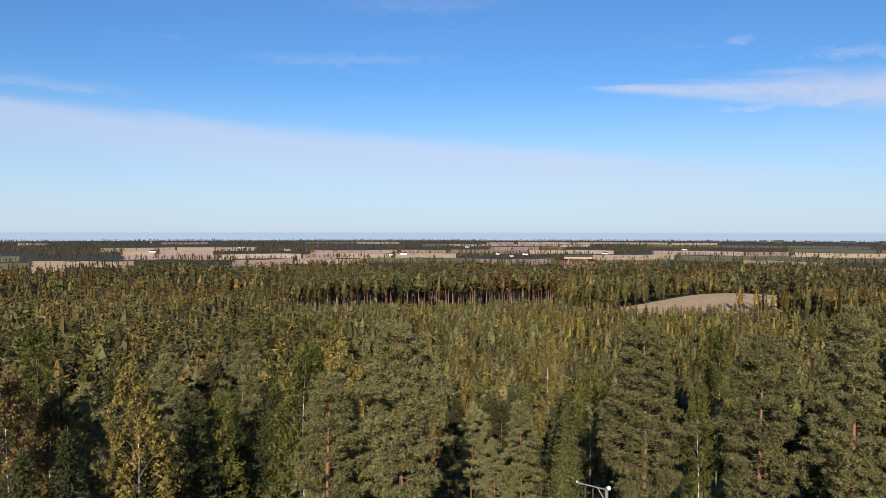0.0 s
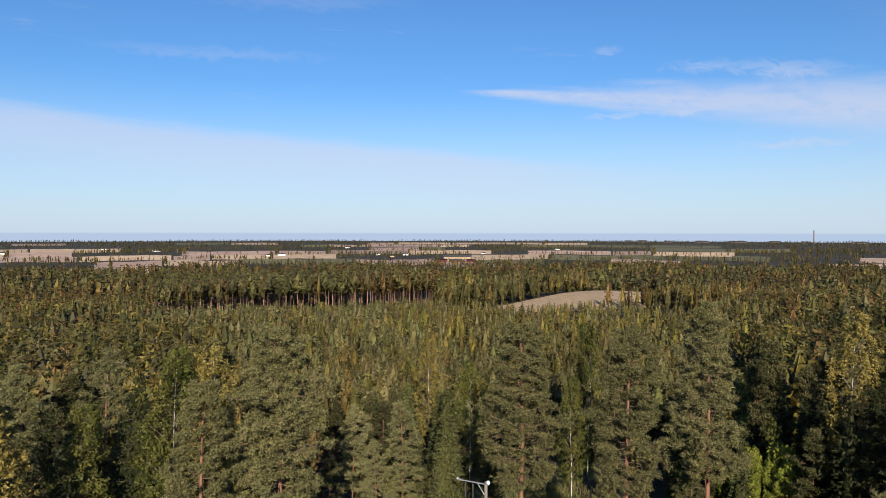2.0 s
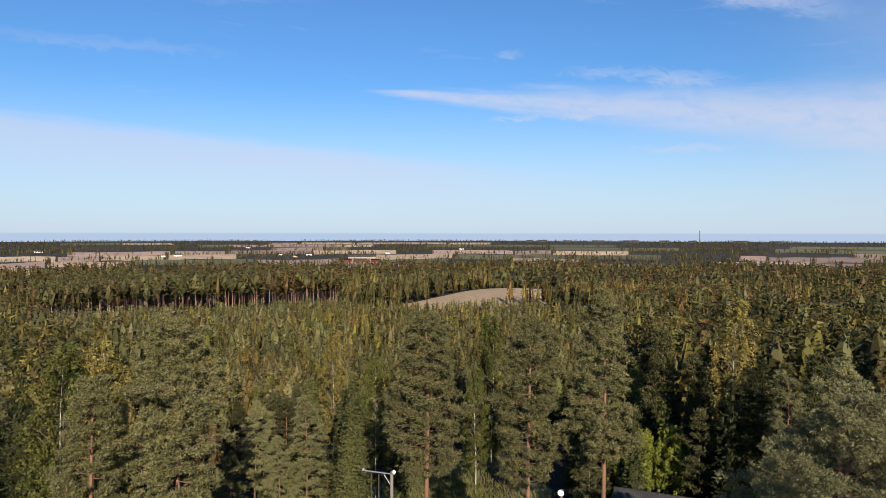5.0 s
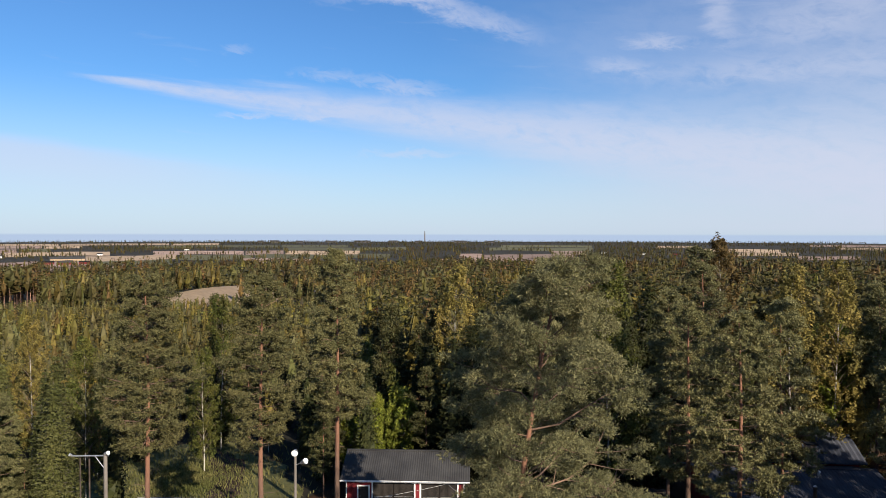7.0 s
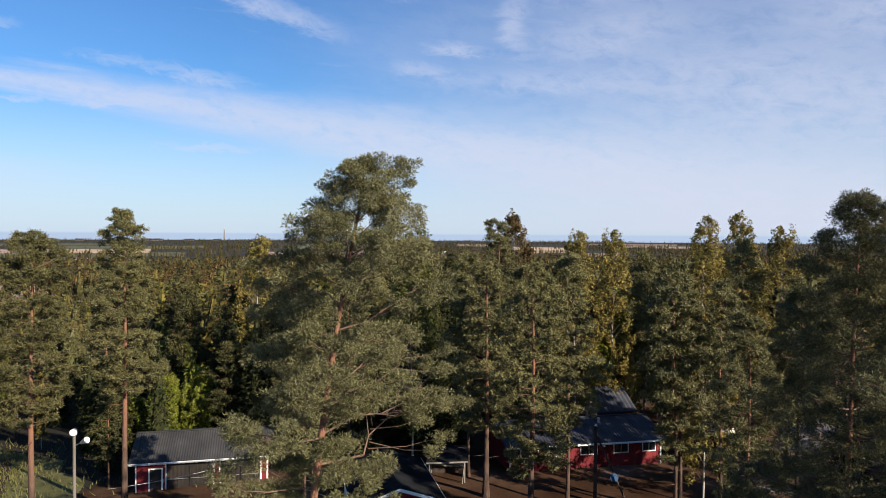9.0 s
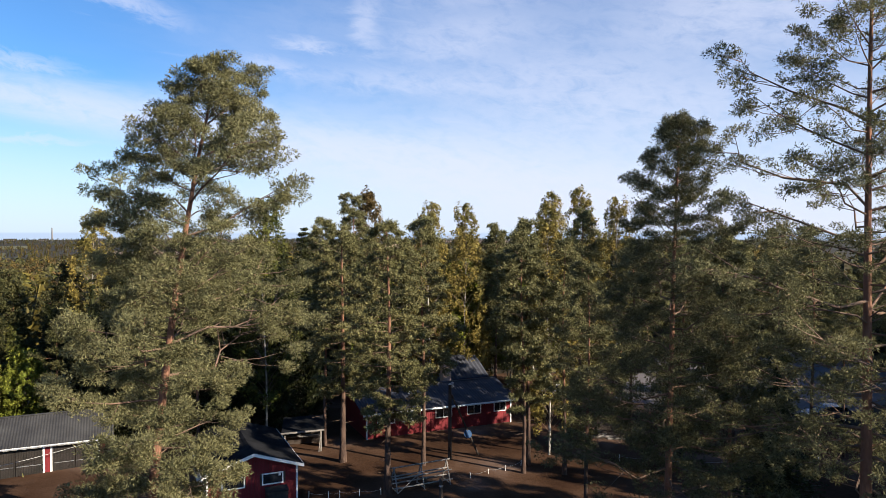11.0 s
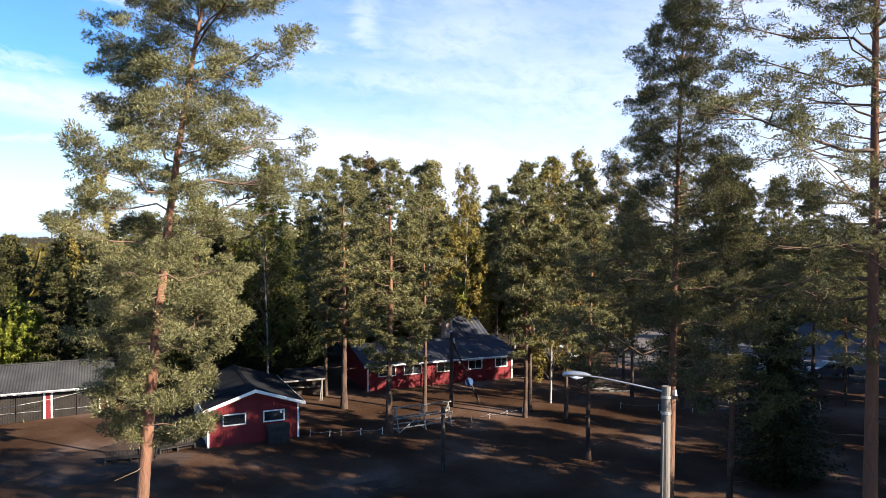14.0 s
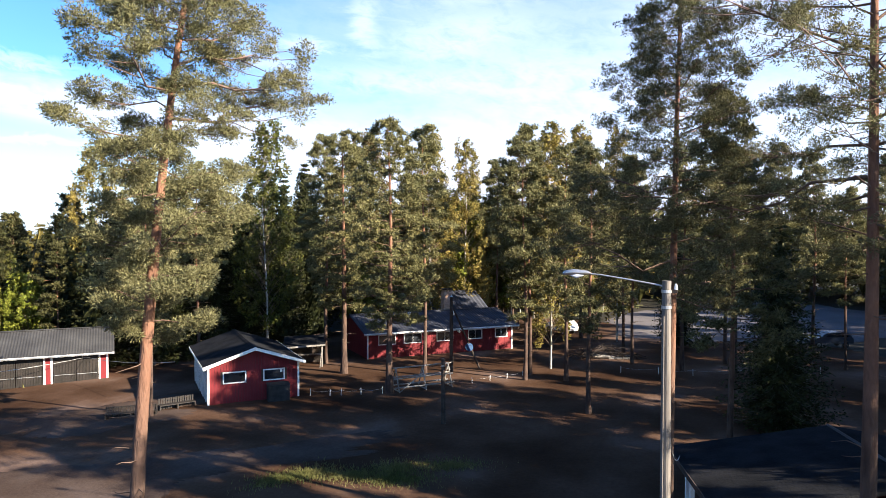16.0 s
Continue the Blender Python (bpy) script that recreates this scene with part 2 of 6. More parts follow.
M_russet = material("russet_leaves", [(0.076, 0.052, 0.019), (0.103, 0.071, 0.026)], 0.4, per_object=0.25, **LEAF)
M_forest = material("forest_leaves", [(0.85, 0.85, 0.85), (1.15, 1.15, 1.15)], 0.012, fine=0.3, coords="Object", tint=True, **LEAF)
M_pine_bark = material("pine_bark", [(0.039, 0.024, 0.019), (0.107, 0.068, 0.050)], 2.6, 0.9, bump=1.0, fine=12, stretch=(1, 1, 0.3), height=((0.185, 0.092, 0.058), 4.5, 10.5))
M_grey_bark = material("grey_bark", [(0.090, 0.077, 0.065), (0.168, 0.149, 0.129)], 1.6, 0.9, bump=0.8, fine=11, stretch=(1, 1, 0.4))
M_birch_bark = material("birch_bark", [(0.060, 0.052, 0.043), (0.292, 0.275, 0.249), (0.378, 0.361, 0.327)], 1.5, 0.75, bump=0.4, fine=7, stretch=(1, 1, 3), spread=(0.33, 0.5))
M_limb = material("pine_limbs", [(0.096, 0.068, 0.052), (0.175, 0.110, 0.077)], 1.2, 0.9, bump=0.4, fine=9)
M_twig = material("dead_twigs", [(0.103, 0.077, 0.058), (0.181, 0.136, 0.103)], 2.0, 0.9, bump=0.3)
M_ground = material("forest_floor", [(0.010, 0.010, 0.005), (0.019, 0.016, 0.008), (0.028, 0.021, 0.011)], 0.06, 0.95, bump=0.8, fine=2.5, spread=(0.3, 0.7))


# ---- mesh helpers ----
def mesh_from(name, verts, faces, mat=None, smooth=False, tint=None):
    """A mesh from arrays of points and of equal-sided faces."""
    me = bpy.data.meshes.new(name)
    verts, faces = np.asarray(verts, np.float32), np.asarray(faces, np.int32)
    k = faces.shape[1]
    me.vertices.add(len(verts))
    me.vertices.foreach_set("co", verts.ravel())
    me.loops.add(faces.size)
    me.loops.foreach_set("vertex_index", faces.ravel())
    me.polygons.add(len(faces))
    me.polygons.foreach_set("loop_start", np.arange(len(faces), dtype=np.int32) * k)
    if smooth:
        me.polygons.foreach_set("use_smooth", np.ones(len(faces), bool))
    if tint is not None:
        a = me.attributes.new("tint", "FLOAT_COLOR", "POINT")
        a.data.foreach_set("color", np.concatenate([tint, np.ones((len(tint), 1))], 1).astype(np.float32).ravel())
    me.update(calc_edges=True)
    if mat:
        me.materials.append(mat)
    return me


def finish(bm, name, mat, bevel=0.0):
    if bevel:
        bmesh.ops.bevel(bm, geom=bm.edges[:], offset=bevel, segments=1, affect="EDGES")
    bmesh.ops.recalc_face_normals(bm, faces=bm.faces)
    me = bpy.data.meshes.new(name)
    bm.to_mesh(me)
    bm.free()
    if mat:
        me.materials.append(mat)
    return me


def part(name, bm, mat, parent, label="", bevel=0.0, m=None):
    """Links a bmesh (or a mesh) as one object under a thing or a part."""
    me = finish(bm, name, mat, bevel) if isinstance(bm, bmesh.types.BMesh) else bm
    ob = new(name, me)
    ob.parent = parent
    if m is not None:
        ob.matrix_basis = m
    return tagged(ob, label) if label else ob


def thing(name, m, label, category, group="", kind=""):
    ob = new(name)
    ob.empty_display_size = 0.2
    ob.matrix_basis = m
    return tagged(ob, label, category, group, kind)


def box(x0, y0, z0, x1, y1, z1, bm=None):
    bm = bm or bmesh.new()
    bmesh.ops.create_cube(bm, size=1.0, matrix=Matrix.LocRotScale(((x0 + x1) / 2, (y0 + y1) / 2, (z0 + z1) / 2), None, (x1 - x0, y1 - y0, z1 - z0)))
    return bm


def rod(a, b, r0, r1=None, sides=8, bm=None):
    """A round bar from a to b."""
    bm = bm or bmesh.new()
    a, b = Vector(a), Vector(b)
    d = b - a
    m = Matrix.Translation((a + b) / 2) @ d.to_track_quat("Z", "Y").to_matrix().to_4x4()
    bmesh.ops.create_cone(bm, cap_ends=True, segments=sides, radius1=r0, radius2=r0 if r1 is None else r1, depth=d.length, matrix=m)
    return bm


def prism(outline, y0, y1, bm=None):
    """A slab whose outline lies in x and z, from y0 to y1."""
    bm = bm or bmesh.new()
    a = [bm.verts.new((x, y0, z)) for x, z in outline]
    b = [bm.verts.new((x, y1, z)) for x, z in outline]
    bm.faces.new(a)
    bm.faces.new(b[::-1])
    for k in range(len(a)):
        j = (k + 1) % len(a)
        bm.faces.new((a[k], b[k], b[j], a[j]))
    return bm


def tube(points, radii, sides=8):
    """Points and quads of a round tube along a line."""
    points, radii = np.asarray(points, float), np.asarray(radii, float)
    n = len(points)
    tang = np.gradient(points, axis=0)
    tang /= np.linalg.norm(tang, axis=1, keepdims=True) + 1e-9
    ref = np.where(np.abs(tang[:, 2:3]) > 0.9, [[1.0, 0, 0]], [[0, 0, 1.0]])
    a = np.cross(tang, ref)
    a /= np.linalg.norm(a, axis=1, keepdims=True)
    b = np.cross(tang, a)
    ang = np.arange(sides) * 2 * np.pi / sides
    ring = a[:, None] * np.cos(ang)[None, :, None] + b[:, None] * np.sin(ang)[None, :, None]
    v = (points[:, None] + ring * radii[:, None, None]).reshape(-1, 3)
    i, j = np.meshgrid(np.arange(n - 1), np.arange(sides), indexing="ij")
    k = (j + 1) % sides
    f = np.stack([i * sides + j, i * sides + k, (i + 1) * sides + k, (i + 1) * sides + j], -1).reshape(-1, 4)
    return v, f


def joined(pieces):
    vs, fs, n = [], [], 0
    for v, f in pieces:
        vs.append(v)
        fs.append(f + n)
        n += len(v)
    return np.concatenate(vs), np.concatenate(fs)


# ---- the lie of the land ----
RIDGE_D = [0, 24, 45, 62, 90, 200, 420, 700, 1200, 6000]
RIDGE_Z = [0, 0, -1.0, -1.9, -4.0, -11.0, -18.5, -25.0, -30.0, -30.0]


def land(x, y):
    """Height of the ground: a low hill round the yard in a wide plain."""
    x, y = np.asarray(x, float), np.asarray(y, float)
    dx = x - 45
    dx = np.where(dx > 0, dx * 0.42, dx)
    dy = y - 10
    dy = np.where(dy < 0, dy * 0.45, dy)
    d = np.hypot(dx, dy)
    z = np.interp(d, RIDGE_D, RIDGE_Z)
    z = z + 9.0 * np.exp(-((x - 172) / 85) ** 2 - ((y - 440) / 60) ** 2)
    far = np.clip((d - 30) / 120, 0, 1)
    return z + far * (0.9 * np.sin(x * 0.031 + 1.3) * np.cos(y * 0.027) + 0.5 * np.sin(x * 0.011 - y * 0.017)) * np.clip((900 - d) / 500, 0, 1)


def build_ground():
    radii = np.concatenate([np.arange(0, 130, 1.6), np.geomspace(130, 4900, 70)])
    n = 256
    ang = np.arange(n) * 2 * np.pi / n
    rr, aa = np.meshgrid(radii[1:], ang, indexing="ij")
    cx, cy = 40.0, 15.0
    x, y = (cx + rr * np.sin(aa)).ravel(), (cy + rr * np.cos(aa)).ravel()
    v = np.stack([x, y, land(x, y) + 0.05 * np.sin(x * 0.9) * np.sin(y * 1.1 + x * 0.3) * (np.hypot(x - cx, y - cy) < 140)], -1)
    i, j = np.meshgrid(np.arange(len(radii) - 2), np.arange(n), indexing="ij")
    k = (j + 1) % n
    f = np.stack([i * n + j, (i + 1) * n + j, (i + 1) * n + k, i * n + k], -1).reshape(-1, 4)
    c = len(v)
    v = np.concatenate([v, [[cx, cy, 0]]])
    # the middle is closed with narrow quads that meet in one point
    mid = np.stack([np.full(n // 2, c), np.arange(0, n, 2), np.arange(1, n, 2), (np.arange(2, n + 2, 2)) % n], -1)
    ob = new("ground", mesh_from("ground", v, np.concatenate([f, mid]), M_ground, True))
    tagged(ob, "brown needle-covered forest floor with moss and grass", "ground", kind="structure")


# ---- trees ----
def tufts(rng, centers, per, spread, size, flat=0.6, outward=None, narrow=0.42, hang=0.0, hub=None, spiky=0.5):
    """Small pointed leaves round each centre, three points a leaf; they lie round the hub that they grow from, like a cushion."""
    n = len(centers)
    off = rng.normal(size=(n, per, 3))
    off /= np.linalg.norm(off, axis=-1, keepdims=True) + 1e-9
    off *= rng.uniform(0.2, 1.0, (n, per, 1)) ** 0.5
    off = off * [1, 1, flat] * (spread[:, None, None] if np.ndim(spread) else spread)
    base = (centers[:, None] + off).reshape(-1, 3)
    face = base - np.repeat(centers if hub is None else hub, per, axis=0)
    face[:, 2] *= 1.5
    face /= np.linalg.norm(face, axis=1, keepdims=True) + 1e-9
    face += rng.normal(scale=0.38, size=face.shape)
    face[:, 2] += 0.30
    face /= np.linalg.norm(face, axis=1, keepdims=True) + 1e-9
    d = np.cross(face, rng.normal(size=face.shape))
    d /= np.linalg.norm(d, axis=1, keepdims=True) + 1e-9
    d = d + face * spiky
    if outward is not None:
        d = d + np.repeat(outward, per, axis=0) * 0.6
    d[:, 2] -= hang
    d /= np.linalg.norm(d, axis=1, keepdims=True) + 1e-9
    side = np.cross(face, d)
    side /= np.linalg.norm(side, axis=1, keepdims=True) + 1e-9
    s = size * rng.uniform(0.65, 1.35, (len(d), 1))
    return np.stack([base - side * s * narrow, base + side * s * narrow, base + d * s * 1.35], 1).reshape(-1, 3)


def trunk_line(rng, height, lean=(0, 0), wobble=0.15, steps=12, bend=1.4):
    t = np.linspace(0, 1, steps)
    p = np.stack([lean[0] * t ** bend, lean[1] * t ** bend, t * height], -1)
    ph = rng.uniform(0, 6.28, 2)
    p[:, 0] += wobble * np.sin(t * 5 + ph[0]) * t
    p[:, 1] += wobble * np.sin(t * 4 + ph[1]) * t
    return t, p


def needles(rng, centers, ws, outs, per, length, thin, flat=0.7):
    """Stiff thin needles that stand out from small cushions; the cushions are flatter than wide."""
    n = len(centers)
    off = rng.normal(size=(n, per, 3))
    off[..., 2] = off[..., 2] * 0.9 + 0.18
    off /= np.linalg.norm(off, axis=-1, keepdims=True) + 1e-9
    face = off.reshape(-1, 3)
    base = (centers[:, None] + off * rng.uniform(0.35, 1.0, (n, per, 1)) ** 0.5 * [1, 1, flat] * ws[:, None, None]).reshape(-1, 3)
    turn = np.cross(face, rng.normal(size=face.shape))
    turn /= np.linalg.norm(turn, axis=1, keepdims=True) + 1e-9
    d = face * 0.75 + turn * 0.85 + np.repeat(outs, per, axis=0) * 0.35
    d /= np.linalg.norm(d, axis=1, keepdims=True) + 1e-9
    side = np.cross(face, d)
    side /= np.linalg.norm(side, axis=1, keepdims=True) + 1e-9
    ln = length * rng.uniform(0.6, 1.35, (len(d), 1))
    return np.stack([base - side * ln * thin, base + side * ln * thin, base + d * ln], 1).reshape(-1, 3)


def scots_shape(seed, height, base, radius, limbs_n, pads, puffs, per, length, girth, lean=(0, 0), sides=8, wobble=0.15, p=1.5, q=0.65, thin=0.16, pad=0.6, puff=0.2,
                low=0.6, skew=(0.0, 0.0), rise=0.85, ragged=0.3, solid=0.0, twist=0.0, droop=0.0):
    """Scots pine limb by limb: crooked limbs fork into twigs, and each twig ends in a rounded pad of needle cushions."""
    rng = np.random.default_rng(seed)
    t, line = trunk_line(rng, height * 0.97, lean, wobble, bend=2.0)
    rad = girth * (1 - t * 0.86) * (1 + 0.35 * np.exp(-t * 30))
    at = lambda z: np.stack([np.interp(z, line[:, 2], line[:, 0]), np.interp(z, line[:, 2], line[:, 1]), z], -1)
    arms, cs, outs, ws = [], [], [], []

    def cushion(c, w, d, n):
        """A pad of n cushions round c."""
        o = rng.normal(size=(n, 3))
        o /= np.linalg.norm(o, axis=1, keepdims=True) + 1e-9
        o *= rng.uniform(0.15, 1.0, (n, 1)) ** 0.5
        for v in o:
            cs.append(c + v * [w, w, w * 0.52])
            ws.append(puff * rng.uniform(0.7, 1.3))
            e = v * 0.6 + d * 0.5 + np.array([0, 0, 0.35])
            outs.append(e / (np.linalg.norm(e) + 1e-6))

    for k in range(limbs_n):
        u = min(0.985, (k + rng.uniform(0, 1)) / limbs_n) ** rise
        th = k * 2.39996 + rng.normal(scale=0.4) + twist
        prof = (1 - u ** p) ** q * min(1.0, low + 1.3 * u) + 0.07
        ln = radius * prof * rng.uniform(0.6, 1.1) * (1 + ragged * math.sin(th * 2 + seed) * math.cos(u * 11 + seed))
        out = np.array([math.cos(th), math.sin(th), 0.0])
        ln *= max(0.35, 1 + u * (skew[0] * out[0] + skew[1] * out[1]))
        a = at(np.array([base + u * (height - base) * 0.985]))[0]
        side = np.array([-out[1], out[0], 0.0])
        slope = -0.16 - droop + 0.85 * u ** 1.4 + rng.normal(scale=0.10)
        curve = rng.normal(scale=0.16)
        kink = rng.normal(scale=0.05, size=3)
        place = lambda x: a + out * (ln * x) + side * (curve * ln * x * x) + np.array([0, 0, ln * (slope * x + 0.22 * x * x)]) + kink * ln * math.sin(x * 7)
        g = 0.010 + 0.0085 * ln
        arms.append(tube(np.stack([place(x) for x in (0, 0.25, 0.5, 0.75, 0.97)]), g * np.array([1, 0.85, 0.65, 0.4, 0.2]), 4))
        size = pad * (0.55 + 0.45 * prof)
        cushion(place(1.0), size * rng.uniform(0.55, 0.9), out, puffs)
        m = max(1, int(round(pads * (ln / radius) ** 0.8)))
        for j in range(m):
            x = 0.30 + 0.62 * (j + rng.uniform(0, 1)) / m
            sg = 1 if (j + k) % 2 else -1
            b = place(x)
            tl = ln * rng.uniform(0.22, 0.5) * (1.25 - 0.7 * x) + 0.12
            d = out * rng.uniform(0.35, 0.9) + side * sg * rng.uniform(0.4, 1.0) + np.array([0, 0, rng.normal(scale=0.22) + 0.15])
            d /= np.linalg.norm(d)
            c = b + d * tl
            arms.append(tube(np.stack([b, b + d * tl * 0.55 - [0, 0, 0.05 * tl], c]), g * 0.45 * np.array([1, 0.7, 0.3]), 3))
            cushion(c, size * rng.uniform(0.6, 1.1), d, puffs)
    # the leader and its last tufts
    tip = at(np.array([height * 0.97]))[0]
    for j in range(6):
        cushion(tip + np.array([0, 0, -0.3 * j]) + rng.normal(scale=0.03 + 0.05 * j, size=3), 0.16 + 0.06 * j, np.array([0, 0, 1.0]), max(2, puffs // 2))
    for k in range(9):
        zz = base - rng.uniform(0.0, 0.4) * (height - base)
        if zz > 1.5:
            th, ln = rng.uniform(0, 6.28), rng.uniform(0.3, 1.5)
            b = at(np.array([zz]))[0] + np.array([math.cos(th), math.sin(th), rng.uniform(-0.2, 0.2)]) * ln * np.linspace(0, 1, 4)[:, None] + rng.normal(scale=0.04, size=(4, 3)) * ln
            arms.append(tube(b, 0.024 * np.array([1, 0.8, 0.5, 0.2]), 3))
    cs, ws, outs = np.array(cs), np.array(ws), np.array(outs)
    leaf = needles(rng, cs, ws, outs, per, length, thin)
    if solid:
        # close-set twigs and needles in the middle of each cushion
        o = np.array([[1, 0, 0], [0, 1, 0], [-1, 0, 0], [0, -1, 0], [0, 0, 1], [0, 0, -1]], float)
        tri = np.array([[0, 1, 4], [1, 2, 4], [2, 3, 4], [3, 0, 4], [1, 0, 5], [2, 1, 5], [3, 2, 5], [0, 3, 5]])
        v = o[None] * rng.uniform(0.6, 1.3, (len(cs), 6, 1)) * (ws * solid)[:, None, None]
        leaf = np.concatenate([(cs[:, None] + v)[:, tri].reshape(-1, 3), leaf])
    return tube(line, rad, sides), joined(arms), leaf


def core(seed, height, base, radius, kind, rings, sides):
    """The close inner mass of a crown: a ragged closed body of twigs and needles."""
    rng = np.random.default_rng(seed)
    u = np.linspace(0.0, 1.0, rings + 2)
    if kind == "spruce":
        prof = (1 - u) ** 0.85
    elif kind == "pine":
        prof = (1 - u ** 2.6) ** 0.7 * np.minimum(1, 0.5 + 2.2 * u)
    else:
        prof = np.sin(np.pi * np.clip(0.12 + 0.84 * u, 0, 1)) ** 0.75 * (1 - 0.35 * u)
    prof = prof + 0.02
    prof[0] = 0.05
    a = np.arange(sides) * 2 * np.pi / sides
    r = radius * 0.68 * prof[:, None] * rng.uniform(0.68, 1.15, (rings + 2, sides))
    z = base + (height - base) * 0.95 * u[:, None] + rng.normal(scale=0.02 * height, size=(rings + 2, sides)) * (u[:, None] > 0) * (u[:, None] < 1)
    tw = a[None] + 0.5 * np.arange(rings + 2)[:, None]
    v = np.stack([r * np.cos(tw), r * np.sin(tw), z], -1)
    tris = []
    for i in range(rings + 1):
        for j in range(sides):
            k = (j + 1) % sides
            tris += [v[i, j], v[i, k], v[i + 1, k], v[i, j], v[i + 1, k], v[i + 1, j]]
    return np.array(tris)


def with_core(shape, body):
    return shape[0], shape[1], np.concatenate([body, shape[2]])


def spruce_shape(seed, height, base, radius, whorls, arms_n, leaves, size, girth, sides=6, limbs=True):
    """Norway spruce: a narrow cone of drooping sprays."""
    rng = np.random.default_rng(seed)
    t, line = trunk_line(rng, height, (0, 0), 0.05, 8)
    trunk = tube(line, girth * (1 - t * 0.93), sides)
    cs, outs, spr, arms = [], [], [], []
    for w in range(whorls):
        u = (w + rng.uniform(0, 0.7)) / whorls
        z = base + (height - base) * u
        rr = radius * (1 - u) ** 0.8 * np.minimum(1, 0.6 + 3 * u) + 0.12
        n = max(3, int(round(arms_n * (0.5 + 0.6 * (1 - u)))))
        for k in range(n):
            th = 2 * np.pi * (k + rng.uniform(-0.3, 0.3)) / n + w * 1.1
            r = rr * rng.uniform(0.72, 1.12)
            m = 4 if r > 0.9 else 2
            s = np.linspace(0.28, 1.0, m) + rng.uniform(-0.05, 0.05, m)
            p = np.stack([np.cos(th) * r * s, np.sin(th) * r * s, z - 0.42 * r * s + 0.22 * r * s ** 3], -1)
            cs.append(p)
            outs.append(np.tile([np.cos(th), np.sin(th), -0.3], (m, 1)))
            spr.append(np.full(m, 0.16 * r + 0.14))
            if limbs and r > 0.7:
                arms.append(tube(np.concatenate([[[0, 0, z]], p]), np.linspace(0.03, 0.008, m + 1), 3))
    cs, outs, spr = np.concatenate(cs), np.concatenate(outs), np.concatenate(spr)
    leaf = tufts(rng, cs, leaves, spr, size, 0.5, outs, 0.40, 0.25, hub=cs - outs * spr[:, None] * 0.8 - [0, 0, 0.1], spiky=0.35)
    return trunk, (joined(arms) if arms else None), leaf


def birch_shape(seed, height, base, radius, clumps, per_clump, leaves, size, girth, weep=1.0, sides=7, limbs=True):
    """Birch: thin white trunk, ascending limbs and hanging leafy twigs."""
    rng = np.random.default_rng(seed)
    t, line = trunk_line(rng, height * 0.97, (0, 0), 0.3)
    trunk = tube(line, girth * (1 - t * 0.92), sides)
    at = lambda z: np.stack([np.interp(z, line[:, 2], line[:, 0]), np.interp(z, line[:, 2], line[:, 1]), z], -1)
    u = (np.arange(clumps) + rng.uniform(0, 1, clumps)) / clumps
    ang = np.arange(clumps) * 2.39996 + rng.normal(scale=0.5, size=clumps)
    prof = np.sin(np.pi * np.clip(0.12 + 0.84 * u, 0, 1)) ** 0.75 * (1 - 0.35 * u) + 0.05
    r = radius * prof * rng.uniform(0.35, 1.0, clumps) ** 0.6
    z = base + u * (height - base)
    cen = at(z) + np.stack([np.cos(ang) * r, np.sin(ang) * r, 0 * r], -1)
    width = radius * rng.uniform(0.18, 0.32, clumps)
    q = rng.normal(size=(clumps, per_clump, 3))
    q /= np.linalg.norm(q, axis=-1, keepdims=True)
    q *= rng.uniform(0.1, 1, (clumps, per_clump, 1)) ** 0.45
    tc = cen[:, None] + q * width[:, None, None] * [1, 1, 0.9]
    tc[..., 2] -= weep * rng.uniform(0, 1.3, (clumps, per_clump)) * width[:, None] * 0.9
    tc = tc.reshape(-1, 3)
    leaf = tufts(rng, tc, leaves, np.repeat(width, per_clump) * (0.8 / per_clump ** 0.4), size, 1.0 + 0.6 * weep, None, 0.5, 0.35 * weep, hub=np.repeat(cen, per_clump, axis=0), spiky=0.3)
    arms = []
    if limbs:
        for k in range(clumps):
            a = at(np.array([max(base * 0.6, z[k] - 0.9 * r[k] - 0.4)]))[0]
            s = np.linspace(0, 1, 4)[:, None]
            p = a + (cen[k] - a) * s + np.array([0, 0, 0.15 * r[k]]) * np.sin(s * np.pi)
            arms.append(tube(p, (0.014 + 0.010 * r[k]) * (1 - 0.7 * s[:, 0]), 3))
    return trunk, (joined(arms) if arms else None), leaf


def tree(name, shape, bark, leaf_mat, label, category, group="", limb_mat=None):
    trunk, arms, leaf = shape
    e = thing(name, Matrix(), label, category, group)
    if arms is None:
        me = mesh_from("trunk", *trunk, bark, True)
    else:
        me = mesh_from("trunk", *joined([trunk, arms]), bark, True)
        me.materials.append(limb_mat or bark)
        me.polygons.foreach_set("material_index", np.repeat([0, 1], [len(trunk[1]), len(arms[1])]).astype(np.int32))
    part("trunk", me, None, e)
    part("crown", mesh_from("crown", leaf, np.arange(len(leaf)).reshape(-1, 3), leaf_mat), None, e)
    return e


used_sources = set()


def plant(src, x, y, scale=1.0, turn=0.0, z=None, squash=1.0, label=""):
    """Stands a tree at a place: the source itself the first time, copies after that."""
    zz = float(land(x, y)) - 0.05 if z is None else z
    if src.name in used_sources:
        ob = copy_thing(src, pose(x, y, zz, 0, 0, turn))
    else:
        used_sources.add(src.name)
        ob = src
        ob.matrix_basis = pose(x, y, zz, 0, 0, turn)
    ob.scale = (scale, scale, scale * squash)
    if label:
        ob["label"] = label
    return ob


build_ground()

PINE_L = "tall Scots pine with orange upper trunk and grey-green needles"
SPRUCE_L = "dark green conical Norway spruce with drooping boughs"
BIRCH_L = "slender birch with white trunk and yellowing autumn leaves"
GREEN_L = "leafy birch with pale trunk and yellow-green leaves"

